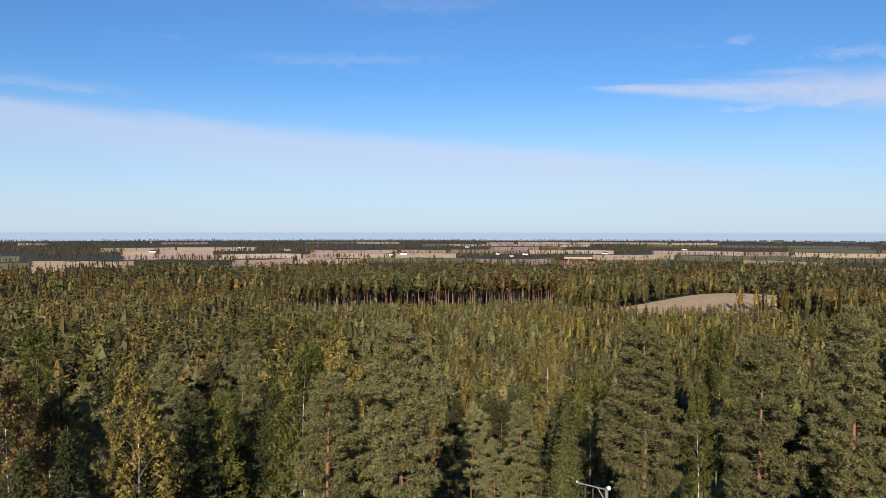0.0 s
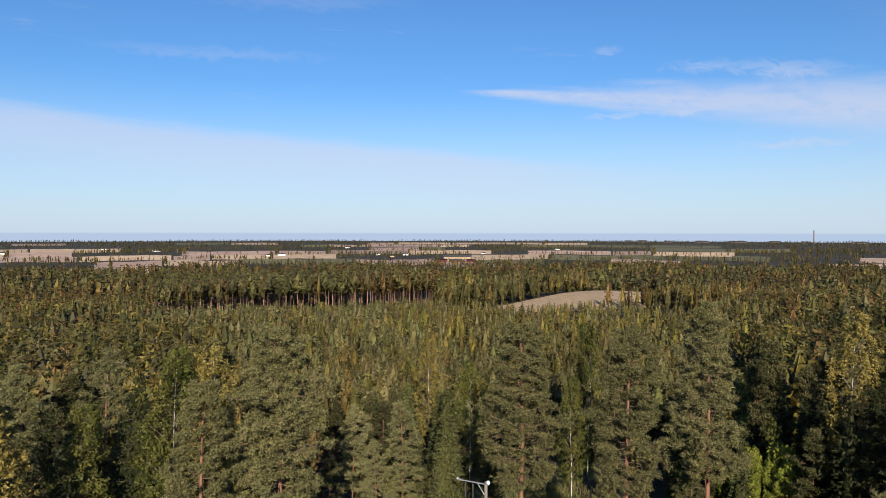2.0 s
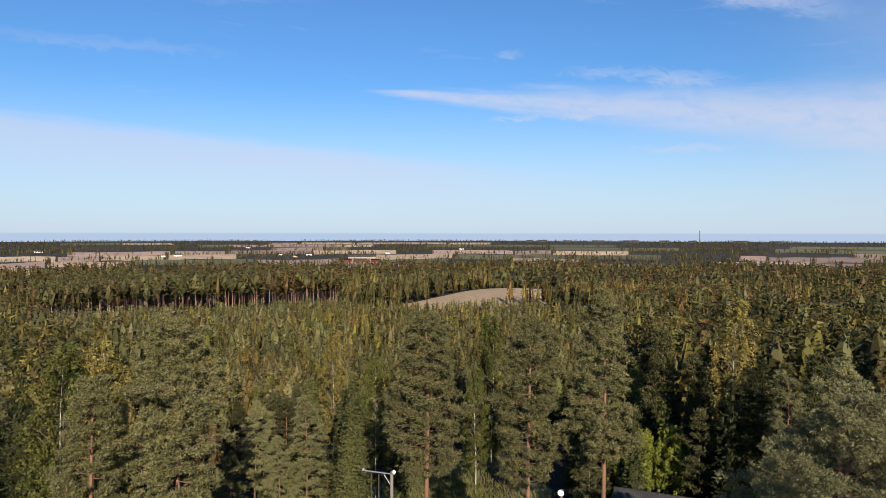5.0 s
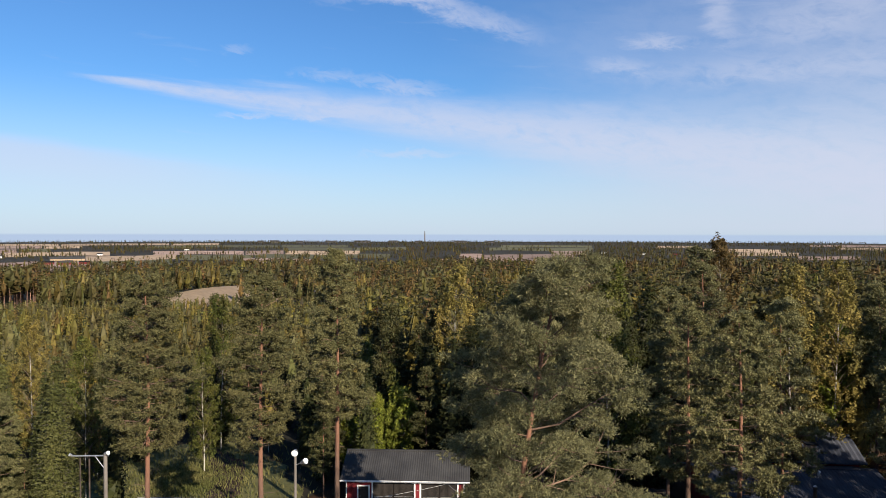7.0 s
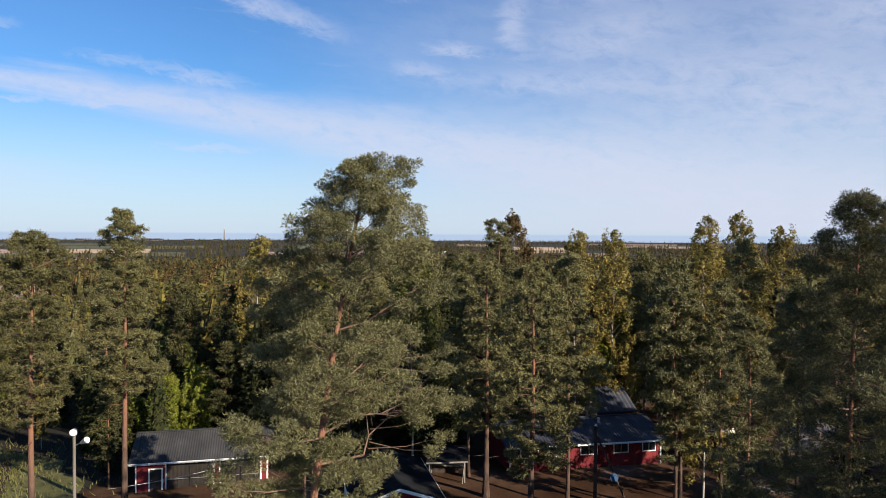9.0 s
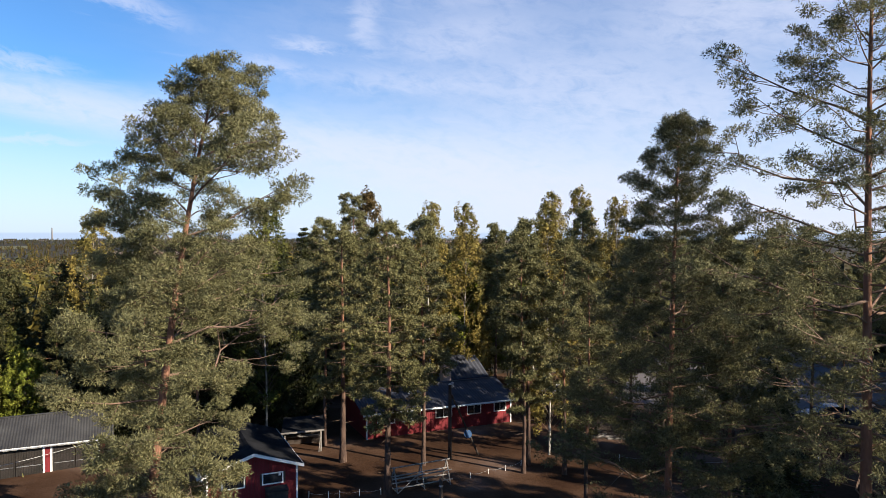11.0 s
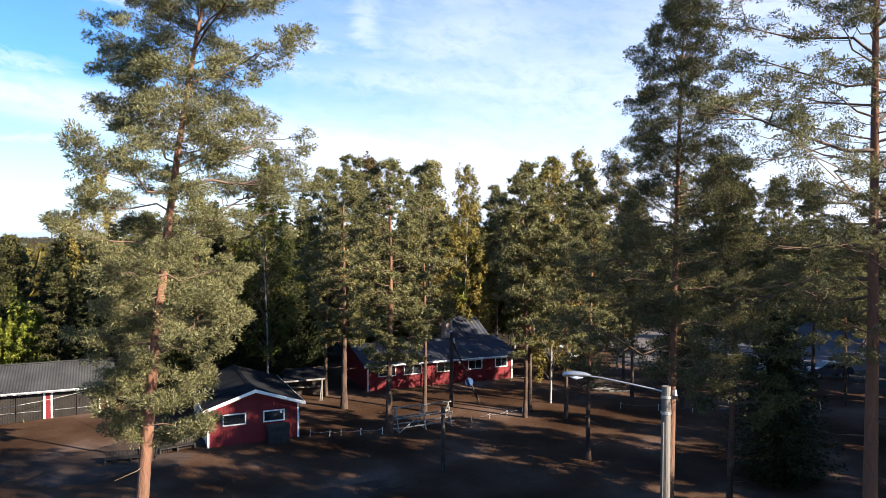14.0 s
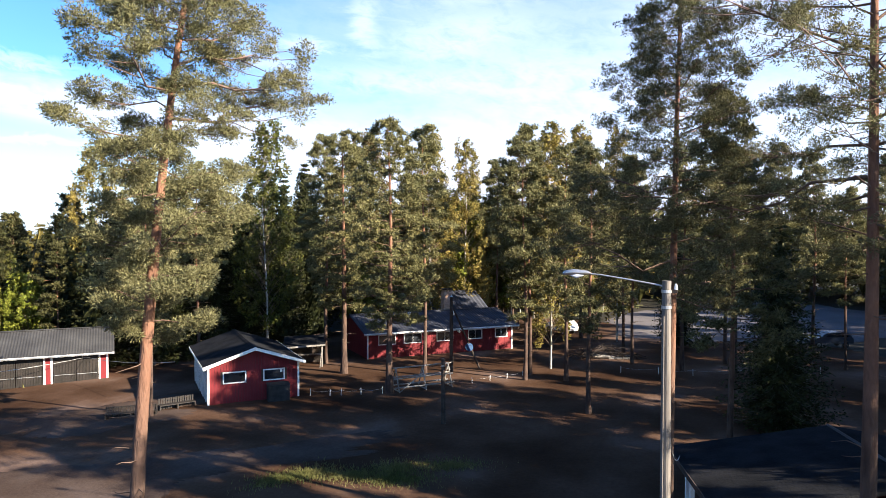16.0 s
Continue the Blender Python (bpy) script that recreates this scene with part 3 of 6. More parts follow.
# the tall pines close to the camera, each with its own growth
big_pine = tree("pine_tree", scots_shape(11, 24.9, 9.2, 3.05, 86, 8, 9, 62, 0.088, 0.25, (2.45, -1.25), 12, p=2.3, q=0.6, thin=0.16, pad=0.54, puff=0.20, low=0.32, skew=(0.2, -0.24), rise=0.95, ragged=0.5), M_pine_bark, M_pine,
                "tall lit Scots pine with slanting reddish trunk and dense crown", "tree", limb_mat=M_limb)
plant(big_pine, 14.4, 15.9)
right_pine = tree("pine_tree", scots_shape(23, 23.7, 9.6, 3.25, 96, 7, 7, 54, 0.088, 0.21, (0.9, -0.5), 12, p=1.25, q=0.7, thin=0.165, pad=0.56, puff=0.19, low=0.8, ragged=0.45), M_pine_bark, M_pine,
                  "tall Scots pine with orange trunk and sparse shaded crown", "tree", limb_mat=M_limb)
plant(right_pine, 26.0, 2.5)
edge_pine = tree("pine_tree", scots_shape(37, 28.0, 11.5, 4.3, 84, 8, 7, 50, 0.088, 0.26, (0.2, -0.2), 12, p=1.8, q=0.6, thin=0.165, pad=0.60, puff=0.19, low=0.8, ragged=0.45, rise=1.0), M_pine_bark, M_pine,
                 "tall thin-crowned Scots pine with mottled orange bark", "tree", limb_mat=M_limb)
plant(edge_pine, 23.8, -3.4)

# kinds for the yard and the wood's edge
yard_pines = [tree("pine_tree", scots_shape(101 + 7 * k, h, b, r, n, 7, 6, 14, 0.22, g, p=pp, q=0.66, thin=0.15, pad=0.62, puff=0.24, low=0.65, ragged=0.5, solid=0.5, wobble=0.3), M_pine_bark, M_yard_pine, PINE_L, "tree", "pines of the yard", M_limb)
              for k, (h, b, r, g, n, pp) in enumerate([(23, 7.6, 2.7, 0.20, 54, 1.5), (21, 6.6, 2.9, 0.19, 50, 1.3), (20, 7.2, 2.3, 0.16, 46, 1.8), (22, 5.6, 3.0, 0.20, 54, 1.4)])]
# the broad pines at the wood's edge: foot, height of the top, of the crown's base, radius
for seed, x, y, top, low_z, r, n, pp in [(201, -2.8, 48.5, 23.2, 12.9, 3.5, 88, 1.9), (202, -8.0, 49.4, 19.6, 7.0, 2.5, 74, 2.2), (203, 16.4, 56.4, 22.0, 10.0, 3.9, 100, 1.6),
                                         (204, 23.2, 50.6, 22.2, 10.4, 3.25, 80, 1.7), (205, 31.8, 53.8, 24.1, 10.6, 3.2, 84, 1.5),
                                         (206, 45.8, 24.1, 20.2, 6.4, 3.2, 76, 1.6), (207, 50.6, 30.9, 20.0, 6.6, 2.9, 66, 1.7)]:
    zf = float(land(x, y)) - 0.05
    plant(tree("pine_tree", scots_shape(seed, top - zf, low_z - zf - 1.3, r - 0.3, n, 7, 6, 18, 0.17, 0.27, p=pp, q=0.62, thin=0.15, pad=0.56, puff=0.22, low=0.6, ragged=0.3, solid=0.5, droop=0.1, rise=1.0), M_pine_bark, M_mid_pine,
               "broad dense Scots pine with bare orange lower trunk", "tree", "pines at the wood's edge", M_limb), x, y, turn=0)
near_spruces = [tree("spruce_tree", with_core(spruce_shape(301 + k, h, 0.6, r, 46, 11, 14, 0.14, 0.18), core(k, h, 0.8, r * 0.75, "spruce", 12, 9)), M_grey_bark, M_spruce, SPRUCE_L, "tree", "spruces by the yard")
                for k, (h, r) in enumerate([(17, 2.5), (15, 2.4), (16, 2.9)])]
light_spruces = [tree("spruce_tree", with_core(spruce_shape(321 + k, 16, 0.5, r, 44, 11, 12, 0.16, 0.18), core(k + 5, 16, 0.8, r * 0.7, "spruce", 12, 9)), M_grey_bark, M_light_spruce, "yellow-green spruce in full sunlight beside the clearing", "tree", "spruces by the clearing")
                 for k, r in enumerate((2.6, 2.2))]
near_birches = [tree("birch_tree", birch_shape(401 + k, h, 3.0, r, 85, 8, 22, 0.13, 0.09), M_birch_bark, mt, lb, "tree", "birches by the yard", M_twig)
                for k, (h, r, mt, lb) in enumerate([(19, 2.6, M_birch, BIRCH_L), (18, 2.7, M_green_birch, GREEN_L), (17, 2.3, M_russet, "birch with thin russet-brown autumn leaves"), (9, 2.2, M_lime, "small lime-green birch in the sun behind the garage")])]
HEIGHTS = {"pine": (23, 21, 20, 22), "spruce": (17, 15, 16)}

# trees by their feet and heights: first the yard's pines
pines = [(54.0, 34.9, 20.8), (52.5, 24.3, 20.6), (54.0, 16.1, 20.6), (56.0, 16.3, 19), (55.0, 13.0, 19),
         (45.6, 9.3, 17.5), (64.5, 9.2, 19), (62.9, 4.8, 19.5), (67.8, 1.5, 20), (61.8, 0.6, 18.5), (34.2, 35.6, 16.5), (60.5, 46.5, 19), (50.0, 46.0, 19),
         (47.5, 49.5, 17), (3.3, 76.2, 14.6), (8.1, 71.6, 15.2), (5.2, 69.6, 12.0), (-31.8, 81.6, 20.9), (-31.0, 61.6, 20.9),
         (-24.4, 85.6, 21.4), (45.0, 79.7, 20.7), (72.2, 42.6, 24.4), (78.6, 26.9, 20.6), (79.2, 28.5, 16.1), (77.8, 16.7, 22.1), 
         (68.4, 10.6, 17.8), (68.7, -8.1, 15.9), (62.8, 66.4, 14.3), (70, -3, 20), (80, -6.5, 20), (73, -12, 19),
         # the wood south of the yard, whose shade falls over it
         (30, -18, 21), (22, -14, 22), (14, -12, 23), (38, -17, 20), (8, -24, 23), (2, -16, 22), (20, -30, 23), (28, -34, 23), (33, -8.5, 19), (12, -36, 23), (46, -26, 21), (56, -30, 21), (35.5, -10.6, 23), (39.5, -11.6, 24), (36.4, 0.6, 18.6)]
for k, (x, y, h) in enumerate(pines):
    plant(yard_pines[k % 4], x, y, h / HEIGHTS["pine"][k % 4], 47 * k)
for k, (x, y, h) in enumerate([(-24.5, 45.6, 20.3), (-26.2, 43.6, 19.5), (-19.9, 55.6, 19.9), (-15.5, 63.7, 21.2), (-33.7, 71.6, 20.5), 
        (-35.6, 57.6, 17.6), (-21.4, 51.6, 18.2), (50.8, 66.8, 14.2), (50.0, 72.8, 12.6), (53.8, 63.3, 13.6), 
        (36.4, 95.2, 16.2), (69.4, 47.6, 20.8), (56.6, 70.3, 15.1), (58.8, 60.9, 14.1), (59.6, 43.6, 17.1), (63.1, 50.7, 17.2),
        (75.5, 6.3, 13.7), (72.0, 49.8, 20.2), (61.9, 58.5, 15.2), (49.0, 55.5, 17.0), (53.0, 52.0, 18.5), (56.5, 55.5, 18.0), (52.5, 58.0, 17.5), (64.5, 47.0, 19.0), (55.2, 48.6, 19.0), (66.0, 53.0, 18.5), (57.8, 51.0, 18.5)]):
    plant(near_spruces[k % 3], x, y, h / HEIGHTS["spruce"][k % 3], 40 * k)
plant(near_spruces[2], 46.5, -2.0, 1.08, 20, squash=0.74)
for k, (x, y, h) in enumerate([(11.4, 64.5, 15.5), (12.8, 71.0, 17.0), (9.4, 78.0, 16.5), (13.2, 78.5, 15.0)]):
    plant(light_spruces[k % 2], x, y, h / 16, 55 * k)
for k, (x, y, h) in enumerate([(-8.7, 59.0, 23.2), (-22.0, 49.8, 23.4), (16.7, 110.0, 19.5), (53.4, 62.8, 23.2), (84.0, 38.1, 20.1), (92.3, 36.2, 20.6), (86.0, 32.5, 18.0), (88.3, 22.9, 24.4), (68.9, 31.1, 22.5), (76.8, 30.2, 22.7), (83.1, 17.9, 24.6), (77.0, 12.6, 23.1), (59.4, 15.4, 21.3)]):
    plant(near_birches[0], x, y, h / 19, 70 * k)
for k, (x, y, h) in enumerate([(-11.5, 58.8, 23.6), (-18.7, 59.6, 19.6), (17.4, 81.6, 17.7), (36.2, 91.7, 21.1), (-50.0, 85.7, 24.0), (55.5, 42.5, 23.2),
        (30.4, 82.3, 15.0), (84.0, 27.2, 16.3), (83.2, 39.4, 17.7)]):
    plant(near_birches[1], x, y, h / 18, 70 * k)
for k, (x, y, h) in enumerate([(-32.1, 51.7, 23.5), (-32.1, 57.6, 20.7), (82.0, 46.3, 26.0)]):
    plant(near_birches[2], x, y, h / 17, 70 * k)


for k, (x, y, h) in enumerate([(44.2, 66.5, 8.8), (46.8, 64.6, 9.6), (41.3, 67.3, 7.0)]):
    plant(near_birches[3], x, y, h / 9, 70 * k)
for k, (x, y, h) in enumerate([(73.5, 37.5, 10.5), (77.0, 34.0, 11.5), (80.0, 30.5, 10.0), (70.0, 41.0, 9.0), (83.0, 26.5, 11.0)]):
    plant(near_birches[3], x, y, h / 9, 110 * k, label="sunlit lime-green birch just behind the long house")
for k, (x, y, h) in enumerate([(86, 27, 15), (90, 31, 17), (95, 27, 14), (100, 30.5, 16), (82, 33, 16), (105, 27, 14), (79, 31, 13), (111, 29, 15), (88, 24, 12)]):
    if k % 2:
        plant(near_birches[1], x, y, h / 18, 50 * k)
    else:
        plant(near_birches[3], x, y, h / 9, 50 * k, label="sunlit lime-green birch beyond the long house")


# ---- the wood ----
def in_yard(x, y):
    u = (x - 50) * 0.72 - (y - 22) * 0.69
    v = (x - 50) * 0.69 + (y - 22) * 0.72
    return (np.abs(u + 4) < 30) & (np.abs(v + 4) < 25)


def in_clear(x, y):
    """The grassy slope past the garage, the parking lot and the open ground all round the camera."""
    slope = (np.hypot((x - 27) / 11, (y - 78) / 17) < 1)
    round_cam = (np.hypot(x, y) < np.where(x < 15, 70, 66)) & (x < 45)
    lot = (np.hypot((x - 106) / 33, (y + 3) / 18) < 1) | ((y < 0.25 * x - 6) & (y > -0.2 * x) & (np.hypot(x, y) < 100))
    return slope | round_cam | lot


def in_field(x, y):
    """The pale stubble field on the far slope."""
    c, s = math.cos(radians(25)), math.sin(radians(25))
    a, b = (x - 172) * c + (y - 415) * s, -(x - 172) * s + (y - 415) * c
    b = b / (1 - 0.25 * np.minimum(np.abs(a), 85) / 50)
    return (a > -84) & (a < 58) & (b > -36) & (b < 25)


def scatter(seed, r0, r1, gap, a0=-38.0, a1=128.0):
    """Uneven places in a sector round the camera, gap metres apart on the whole."""
    rng = np.random.default_rng(seed)
    area = math.pi * (r1 ** 2 - r0 ** 2) * (a1 - a0) / 360
    n = int(area / gap ** 2)
    k = np.arange(n)
    r = np.sqrt(r0 ** 2 + (k + 0.5) / n * (r1 ** 2 - r0 ** 2))
    a = np.radians(a0 + (a1 - a0) * ((k * 0.6180339887) % 1.0))
    x, y = r * np.sin(a) + rng.normal(scale=gap * 0.3, size=n), r * np.cos(a) + rng.normal(scale=gap * 0.3, size=n)
    keep = ~(in_yard(x, y) | in_clear(x, y) | in_field(x, y))
    return x[keep], y[keep], rng


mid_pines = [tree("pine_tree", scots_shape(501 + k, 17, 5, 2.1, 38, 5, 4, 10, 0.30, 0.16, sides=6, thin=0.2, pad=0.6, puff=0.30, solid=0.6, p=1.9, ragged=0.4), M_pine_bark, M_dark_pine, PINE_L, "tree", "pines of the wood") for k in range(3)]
mid_spruces = [tree("spruce_tree", with_core(spruce_shape(531 + k, 16, 0.8, 2.2, 30, 8, 3, 0.29, 0.15, limbs=False), core(k, 16, 0.8, 2.1, "spruce", 15, 11)), M_grey_bark, M_spruce, SPRUCE_L, "tree", "spruces of the wood") for k in range(3)]
mid_birches = [tree("birch_tree", with_core(birch_shape(561 + k, 15.5, 2.5, 2.1, 45, 5, 8, 0.23, 0.10, limbs=False), core(k, 15.5, 2.8, 1.9, "birch", 13, 10)), M_birch_bark, mt, lb, "tree", "birches of the wood")
               for k, (mt, lb) in enumerate([(M_birch, BIRCH_L), (M_green_birch, GREEN_L), (M_russet, "birch with thin russet-brown autumn leaves")])]
x, y, rng = scatter(5, 60, 112, 5.6)
kind = rng.uniform(size=len(x))
az = np.degrees(np.arctan2(x, y))
for k in range(len(x)):
    s, p = rng.uniform(0.72, 1.1), kind[k]
    if az[k] < -8:
        src = mid_pines if p < 0.35 else mid_spruces if p < 0.68 else mid_birches
    elif az[k] < 33:
        # young growth below the tall pines
        src = mid_pines if p < (0.6 if az[k] < 12 else 0.3) else mid_spruces if p < 0.84 else mid_birches
        s *= 0.62 if az[k] < 12 else 0.75
    else:
        src = mid_pines if p < 0.4 else mid_spruces if p < (0.93 if az[k] < 58 else 0.55) else mid_birches
        s *= 0.96
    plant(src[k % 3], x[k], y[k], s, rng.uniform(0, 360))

# the wood south of the yard, out of sight, that shades it
rng = np.random.default_rng(66)
for k in range(150):
    x, y = rng.uniform(27, 92), rng.uniform(-52, -10)
    if y < -0.2 * x - 5 and (k % 3 < 2 if x < 48 else k % 2 == 0 if x < 63 else k % 7 == 0):
        src = mid_spruces if k % 4 == 0 else mid_pines
        plant(src[k % 3], x, y, rng.uniform(1.05, 1.3), rng.uniform(0, 360))

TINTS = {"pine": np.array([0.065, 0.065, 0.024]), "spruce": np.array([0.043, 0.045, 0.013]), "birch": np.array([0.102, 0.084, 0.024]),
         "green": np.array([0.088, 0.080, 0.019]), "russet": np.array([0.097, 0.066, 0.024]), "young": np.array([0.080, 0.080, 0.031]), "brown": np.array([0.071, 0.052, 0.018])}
CROWN = {"pine": "pine", "young": "pine", "spruce": "spruce", "brown": "spruce"}


def wood(name, x, y, rng, shapes, height, label, mix, low=0.6, high=1.2, trunks=0.0, dim=1.0, wide=1.4):
    """Many trees in one mesh: turned, scaled copies of a few crowns, in stands whose kinds and heights vary from place to place."""
    vs, ts = [], []
    names = list(mix)
    p = np.tile(np.array(list(mix.values()), float), (len(x), 1))
    for k in range(len(names)):
        p[:, k] *= np.exp(1.3 * np.sin(x * (0.009 + 0.003 * k) + 2.1 * k + 0.7 * np.sin(y * 0.008)) * np.cos(y * (0.012 - 0.002 * (k % 3)) + 1.7 * k))
    p = np.cumsum(p / p.sum(1, keepdims=True), 1)
    pick = (rng.uniform(size=(len(x), 1)) > p).sum(1).clip(0, len(names) - 1)
    zz = land(x, y)
    stand = 0.85 + 0.3 * (0.5 + 0.5 * np.sin(x * 0.017 + 1) * np.sin(y * 0.014 + 2))
    az, r = np.degrees(np.arctan2(x, y)), np.hypot(x, y)
    stand = np.where((az > 10) & (az < 31) & (r > 290) & (r < 405), stand * 0.5, np.where((az > -8) & (az < 33) & (r < 200), stand * 0.85, stand))
    stand = np.where((az > -14) & (az < 10) & (r > 320) & (r < 412), stand * 0.68, stand)
    for k in range(len(x)):
        nm = names[pick[k]]
        leaf = shapes[CROWN.get(nm, "birch")][k % 3]
        a, s = rng.uniform(0, 6.28), height * rng.uniform(low, high) * stand[k]
        c, d = math.cos(a) * s * wide, math.sin(a) * s * wide
        m = np.array([[c, -d, 0], [d, c, 0], [0, 0, s]])
        v = leaf @ m.T
        # dim puts the darker look of distance into the far woods' leaf colour
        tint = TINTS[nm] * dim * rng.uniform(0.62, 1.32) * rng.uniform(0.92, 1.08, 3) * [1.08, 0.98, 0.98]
        if trunks:
            tr = trunks * rng.uniform(0.55, 1.15)
            v[:, 2] = s * tr + v[:, 2] * (1 - tr)
            w = 0.26
            th = rng.uniform(0, 3.14)
            e = np.array([math.cos(th) * w, math.sin(th) * w, 0])
            f = np.array([-e[1], e[0], 0])
            up = np.array([0, 0, s * 0.8])
            t = np.array([-e, e, up, -f, f, up])
            vs.append(t + [x[k], y[k], zz[k]])
            ts.append(np.tile([0.26, 0.16, 0.12], (6, 1)))
        vs.append(v + [x[k], y[k], zz[k]])
        ts.append(np.tile(tint, (len(v), 1)))
    v = np.concatenate(vs)
    ob = new(name, mesh_from(name, v, np.arange(len(v)).reshape(-1, 3), M_forest, tint=np.concatenate(ts)))
    return tagged(ob, label, "forest", kind="stuff")


def unit_crown(seed, kind, n, per, length, rings, sides):
    """One crown of a tree of unit height: tufted boughs round a close inner mass."""
    rng = np.random.default_rng(seed)
    wide, base = {"pine": (2.6, 3.4), "spruce": (2.0, 0.6), "birch": (2.3, 2.2)}[kind]
    u = (np.arange(n) + rng.uniform(0, 1, n)) / n
    ang = np.arange(n) * 2.39996 + rng.normal(scale=0.5, size=n)
    if kind == "pine":
        prof = (1 - u ** 2.6) ** 0.7 * np.minimum(1, 0.55 + 2.0 * u) + 0.05
    elif kind == "spruce":
        prof = (1 - u) ** 0.85 + 0.04
    else:
        prof = np.sin(np.pi * np.clip(0.12 + 0.84 * u, 0, 1)) ** 0.75 * (1 - 0.35 * u) + 0.05
    r = wide * prof * rng.uniform(0.5, 1.0, n)
    out = np.stack([np.cos(ang), np.sin(ang), np.full(n, -0.35 if kind == "spruce" else 0.4)], -1)
    cen = np.stack([np.cos(ang) * r, np.sin(ang) * r, base + u * (15.6 - base)], -1)
    w = wide * rng.uniform(0.22, 0.38, n) * (0.45 + 0.55 * prof)
    leaf = needles(rng, cen, w, out, per, length, 0.28, 0.7)
    return np.concatenate([core(seed, 15.6, base, wide * 0.8, kind, rings, sides), leaf]) / 16


def unit_crowns(n, per, length, rings, sides):
    return {kind: [unit_crown(700 + k + 10 * j, kind, n, per, length, rings, sides) for k in range(3)] for j, kind in enumerate(("pine", "spruce", "birch"))}


def in_tall_stand(x, y):
    """The old pine stand whose bare trunks face the camera."""
    r, a = np.hypot(x, y), np.degrees(np.arctan2(x, y))
    return (a > -13) & (a < 9) & (r > 396) & (r < 560)


x, y, rng = scatter(4, 112, 200, 4.1, -38, 112)
close = (x, y, np.degrees(np.arctan2(x, y)))
x, y, rng = scatter(6, 200, 480, 5.0, -36, 94)
keep = ~in_tall_stand(x, y)
x, y = x[keep], y[keep]
close_crowns = unit_crowns(24, 7, 0.72, 3, 6)
crowns = unit_crowns(12, 4, 1.05, 2, 5)
young = (np.degrees(np.arctan2(x, y)) > -12) & (np.degrees(np.arctan2(x, y)) < 34) & (np.hypot(x, y) < 400)
cx, cy, ca = close
near_young = (ca > -8) & (ca < 33)
wood("young_wood", cx[near_young], cy[near_young], rng, close_crowns, 13, "light green young pines with yellow birches below the hill",
     {"young": 0.55, "pine": 0.15, "spruce": 0.10, "birch": 0.08, "green": 0.12}, 0.75, 1.1)
wood("mixed_wood", cx[~near_young], cy[~near_young], rng, close_crowns, 16.5, "tall mixed forest of pine, spruce and turning birch round the yard",
     {"pine": 0.34, "spruce": 0.30, "birch": 0.12, "green": 0.18, "russet": 0.03}, 0.8, 1.15)
wood("young_wood", x[young], y[young], rng, crowns, 13, "light green young pine wood with a few yellow birches",
     {"young": 0.58, "pine": 0.16, "spruce": 0.10, "birch": 0.05, "green": 0.14}, 0.75, 1.15)
wood("mixed_wood", x[~young], y[~young], rng, crowns, 15.5, "mixed autumn forest of pine, spruce and yellow birch",
     {"pine": 0.38, "spruce": 0.26, "brown": 0.14, "birch": 0.07, "green": 0.10, "russet": 0.05}, wide=1.5)
x, y, rng = scatter(8, 405, 565, 5.4, -14, 10)
keep = in_tall_stand(x, y) & (np.hypot(x, y) > 412)
wood("pine_stand", x[keep], y[keep], rng, crowns, 21, "old pine stand with bare pinkish trunks", {"brown": 0.4, "pine": 0.35, "spruce": 0.25}, 0.9, 1.12, trunks=0.5)
x, y, rng = scatter(7, 480, 1350, 13, -36, 94)
keep = ~in_tall_stand(x, y) & (np.hypot(x, y) < np.where(np.arctan2(x, y) < 0.33, 1050, 1150) + 60 * np.sin(np.arctan2(x, y) * 30))
far_crowns = unit_crowns(6, 3, 1.8, 2, 5)
wood("far_wood", x[keep], y[keep], rng, far_crowns, 15, "distant mixed forest in autumn colours",
     {"pine": 0.28, "spruce": 0.24, "brown": 0.28, "birch": 0.08, "green": 0.06, "russet": 0.06}, dim=0.85, wide=2.3)


# ---- materials of the yard ----
M_red = material("red_boards", [(0.117, 0.009, 0.014), (0.165, 0.017, 0.021)], 0.8, 0.7, bump=0.25, fine=14, stretch=(1, 1, 0.25))
M_white = material("white_paint", [(0.72, 0.72, 0.70), (0.82, 0.82, 0.80)], 2.0, 0.55, bump=0.08)
M_roof = material("dark_roof_felt", [(0.008, 0.009, 0.011), (0.019, 0.020, 0.023)], 0.9, 0.95, spec=0.06, bump=0.35, fine=10)
M_metal_roof = material("grey_metal_roof", [(0.034, 0.034, 0.036), (0.054, 0.054, 0.055)], 0.5, 0.65, 0.0, spec=0.2, bump=0.12, fine=6)
M_blue_roof = material("blue_grey_sheet_roof", [(0.028, 0.032, 0.044), (0.053, 0.057, 0.072)], 0.6, 0.6, 0.0, spec=0.2, bump=0.15, fine=6)
M_dark_door = material("dark_brown_door", [(0.016, 0.014, 0.012), (0.031, 0.025, 0.022)], 1.2, 0.6, bump=0.2, fine=10)
M_glass = material("window_glass", [(0.012, 0.014, 0.017), (0.03, 0.034, 0.04)], 0.7, 0.08, bump=0.0, spec=0.6)
M_brick = material("pale_brick", [(0.361, 0.232, 0.172), (0.473, 0.344, 0.275)], 3.0, 0.85, bump=0.5, fine=12, per_object=0.2)
M_grey_wood = material("weathered_wood", [(0.179, 0.165, 0.151), (0.275, 0.261, 0.241)], 1.5, 0.85, bump=0.35, fine=12, stretch=(1, 1, 0.3))
M_dark_wood = material("dark_brown_wood", [(0.030, 0.024, 0.019), (0.069, 0.052, 0.043)], 1.5, 0.85, bump=0.3, fine=10)
M_pole = material("grey_pole_wood", [(0.117, 0.105, 0.094), (0.186, 0.168, 0.151)], 1.0, 0.8, bump=0.3, fine=9, stretch=(1, 1, 0.2))
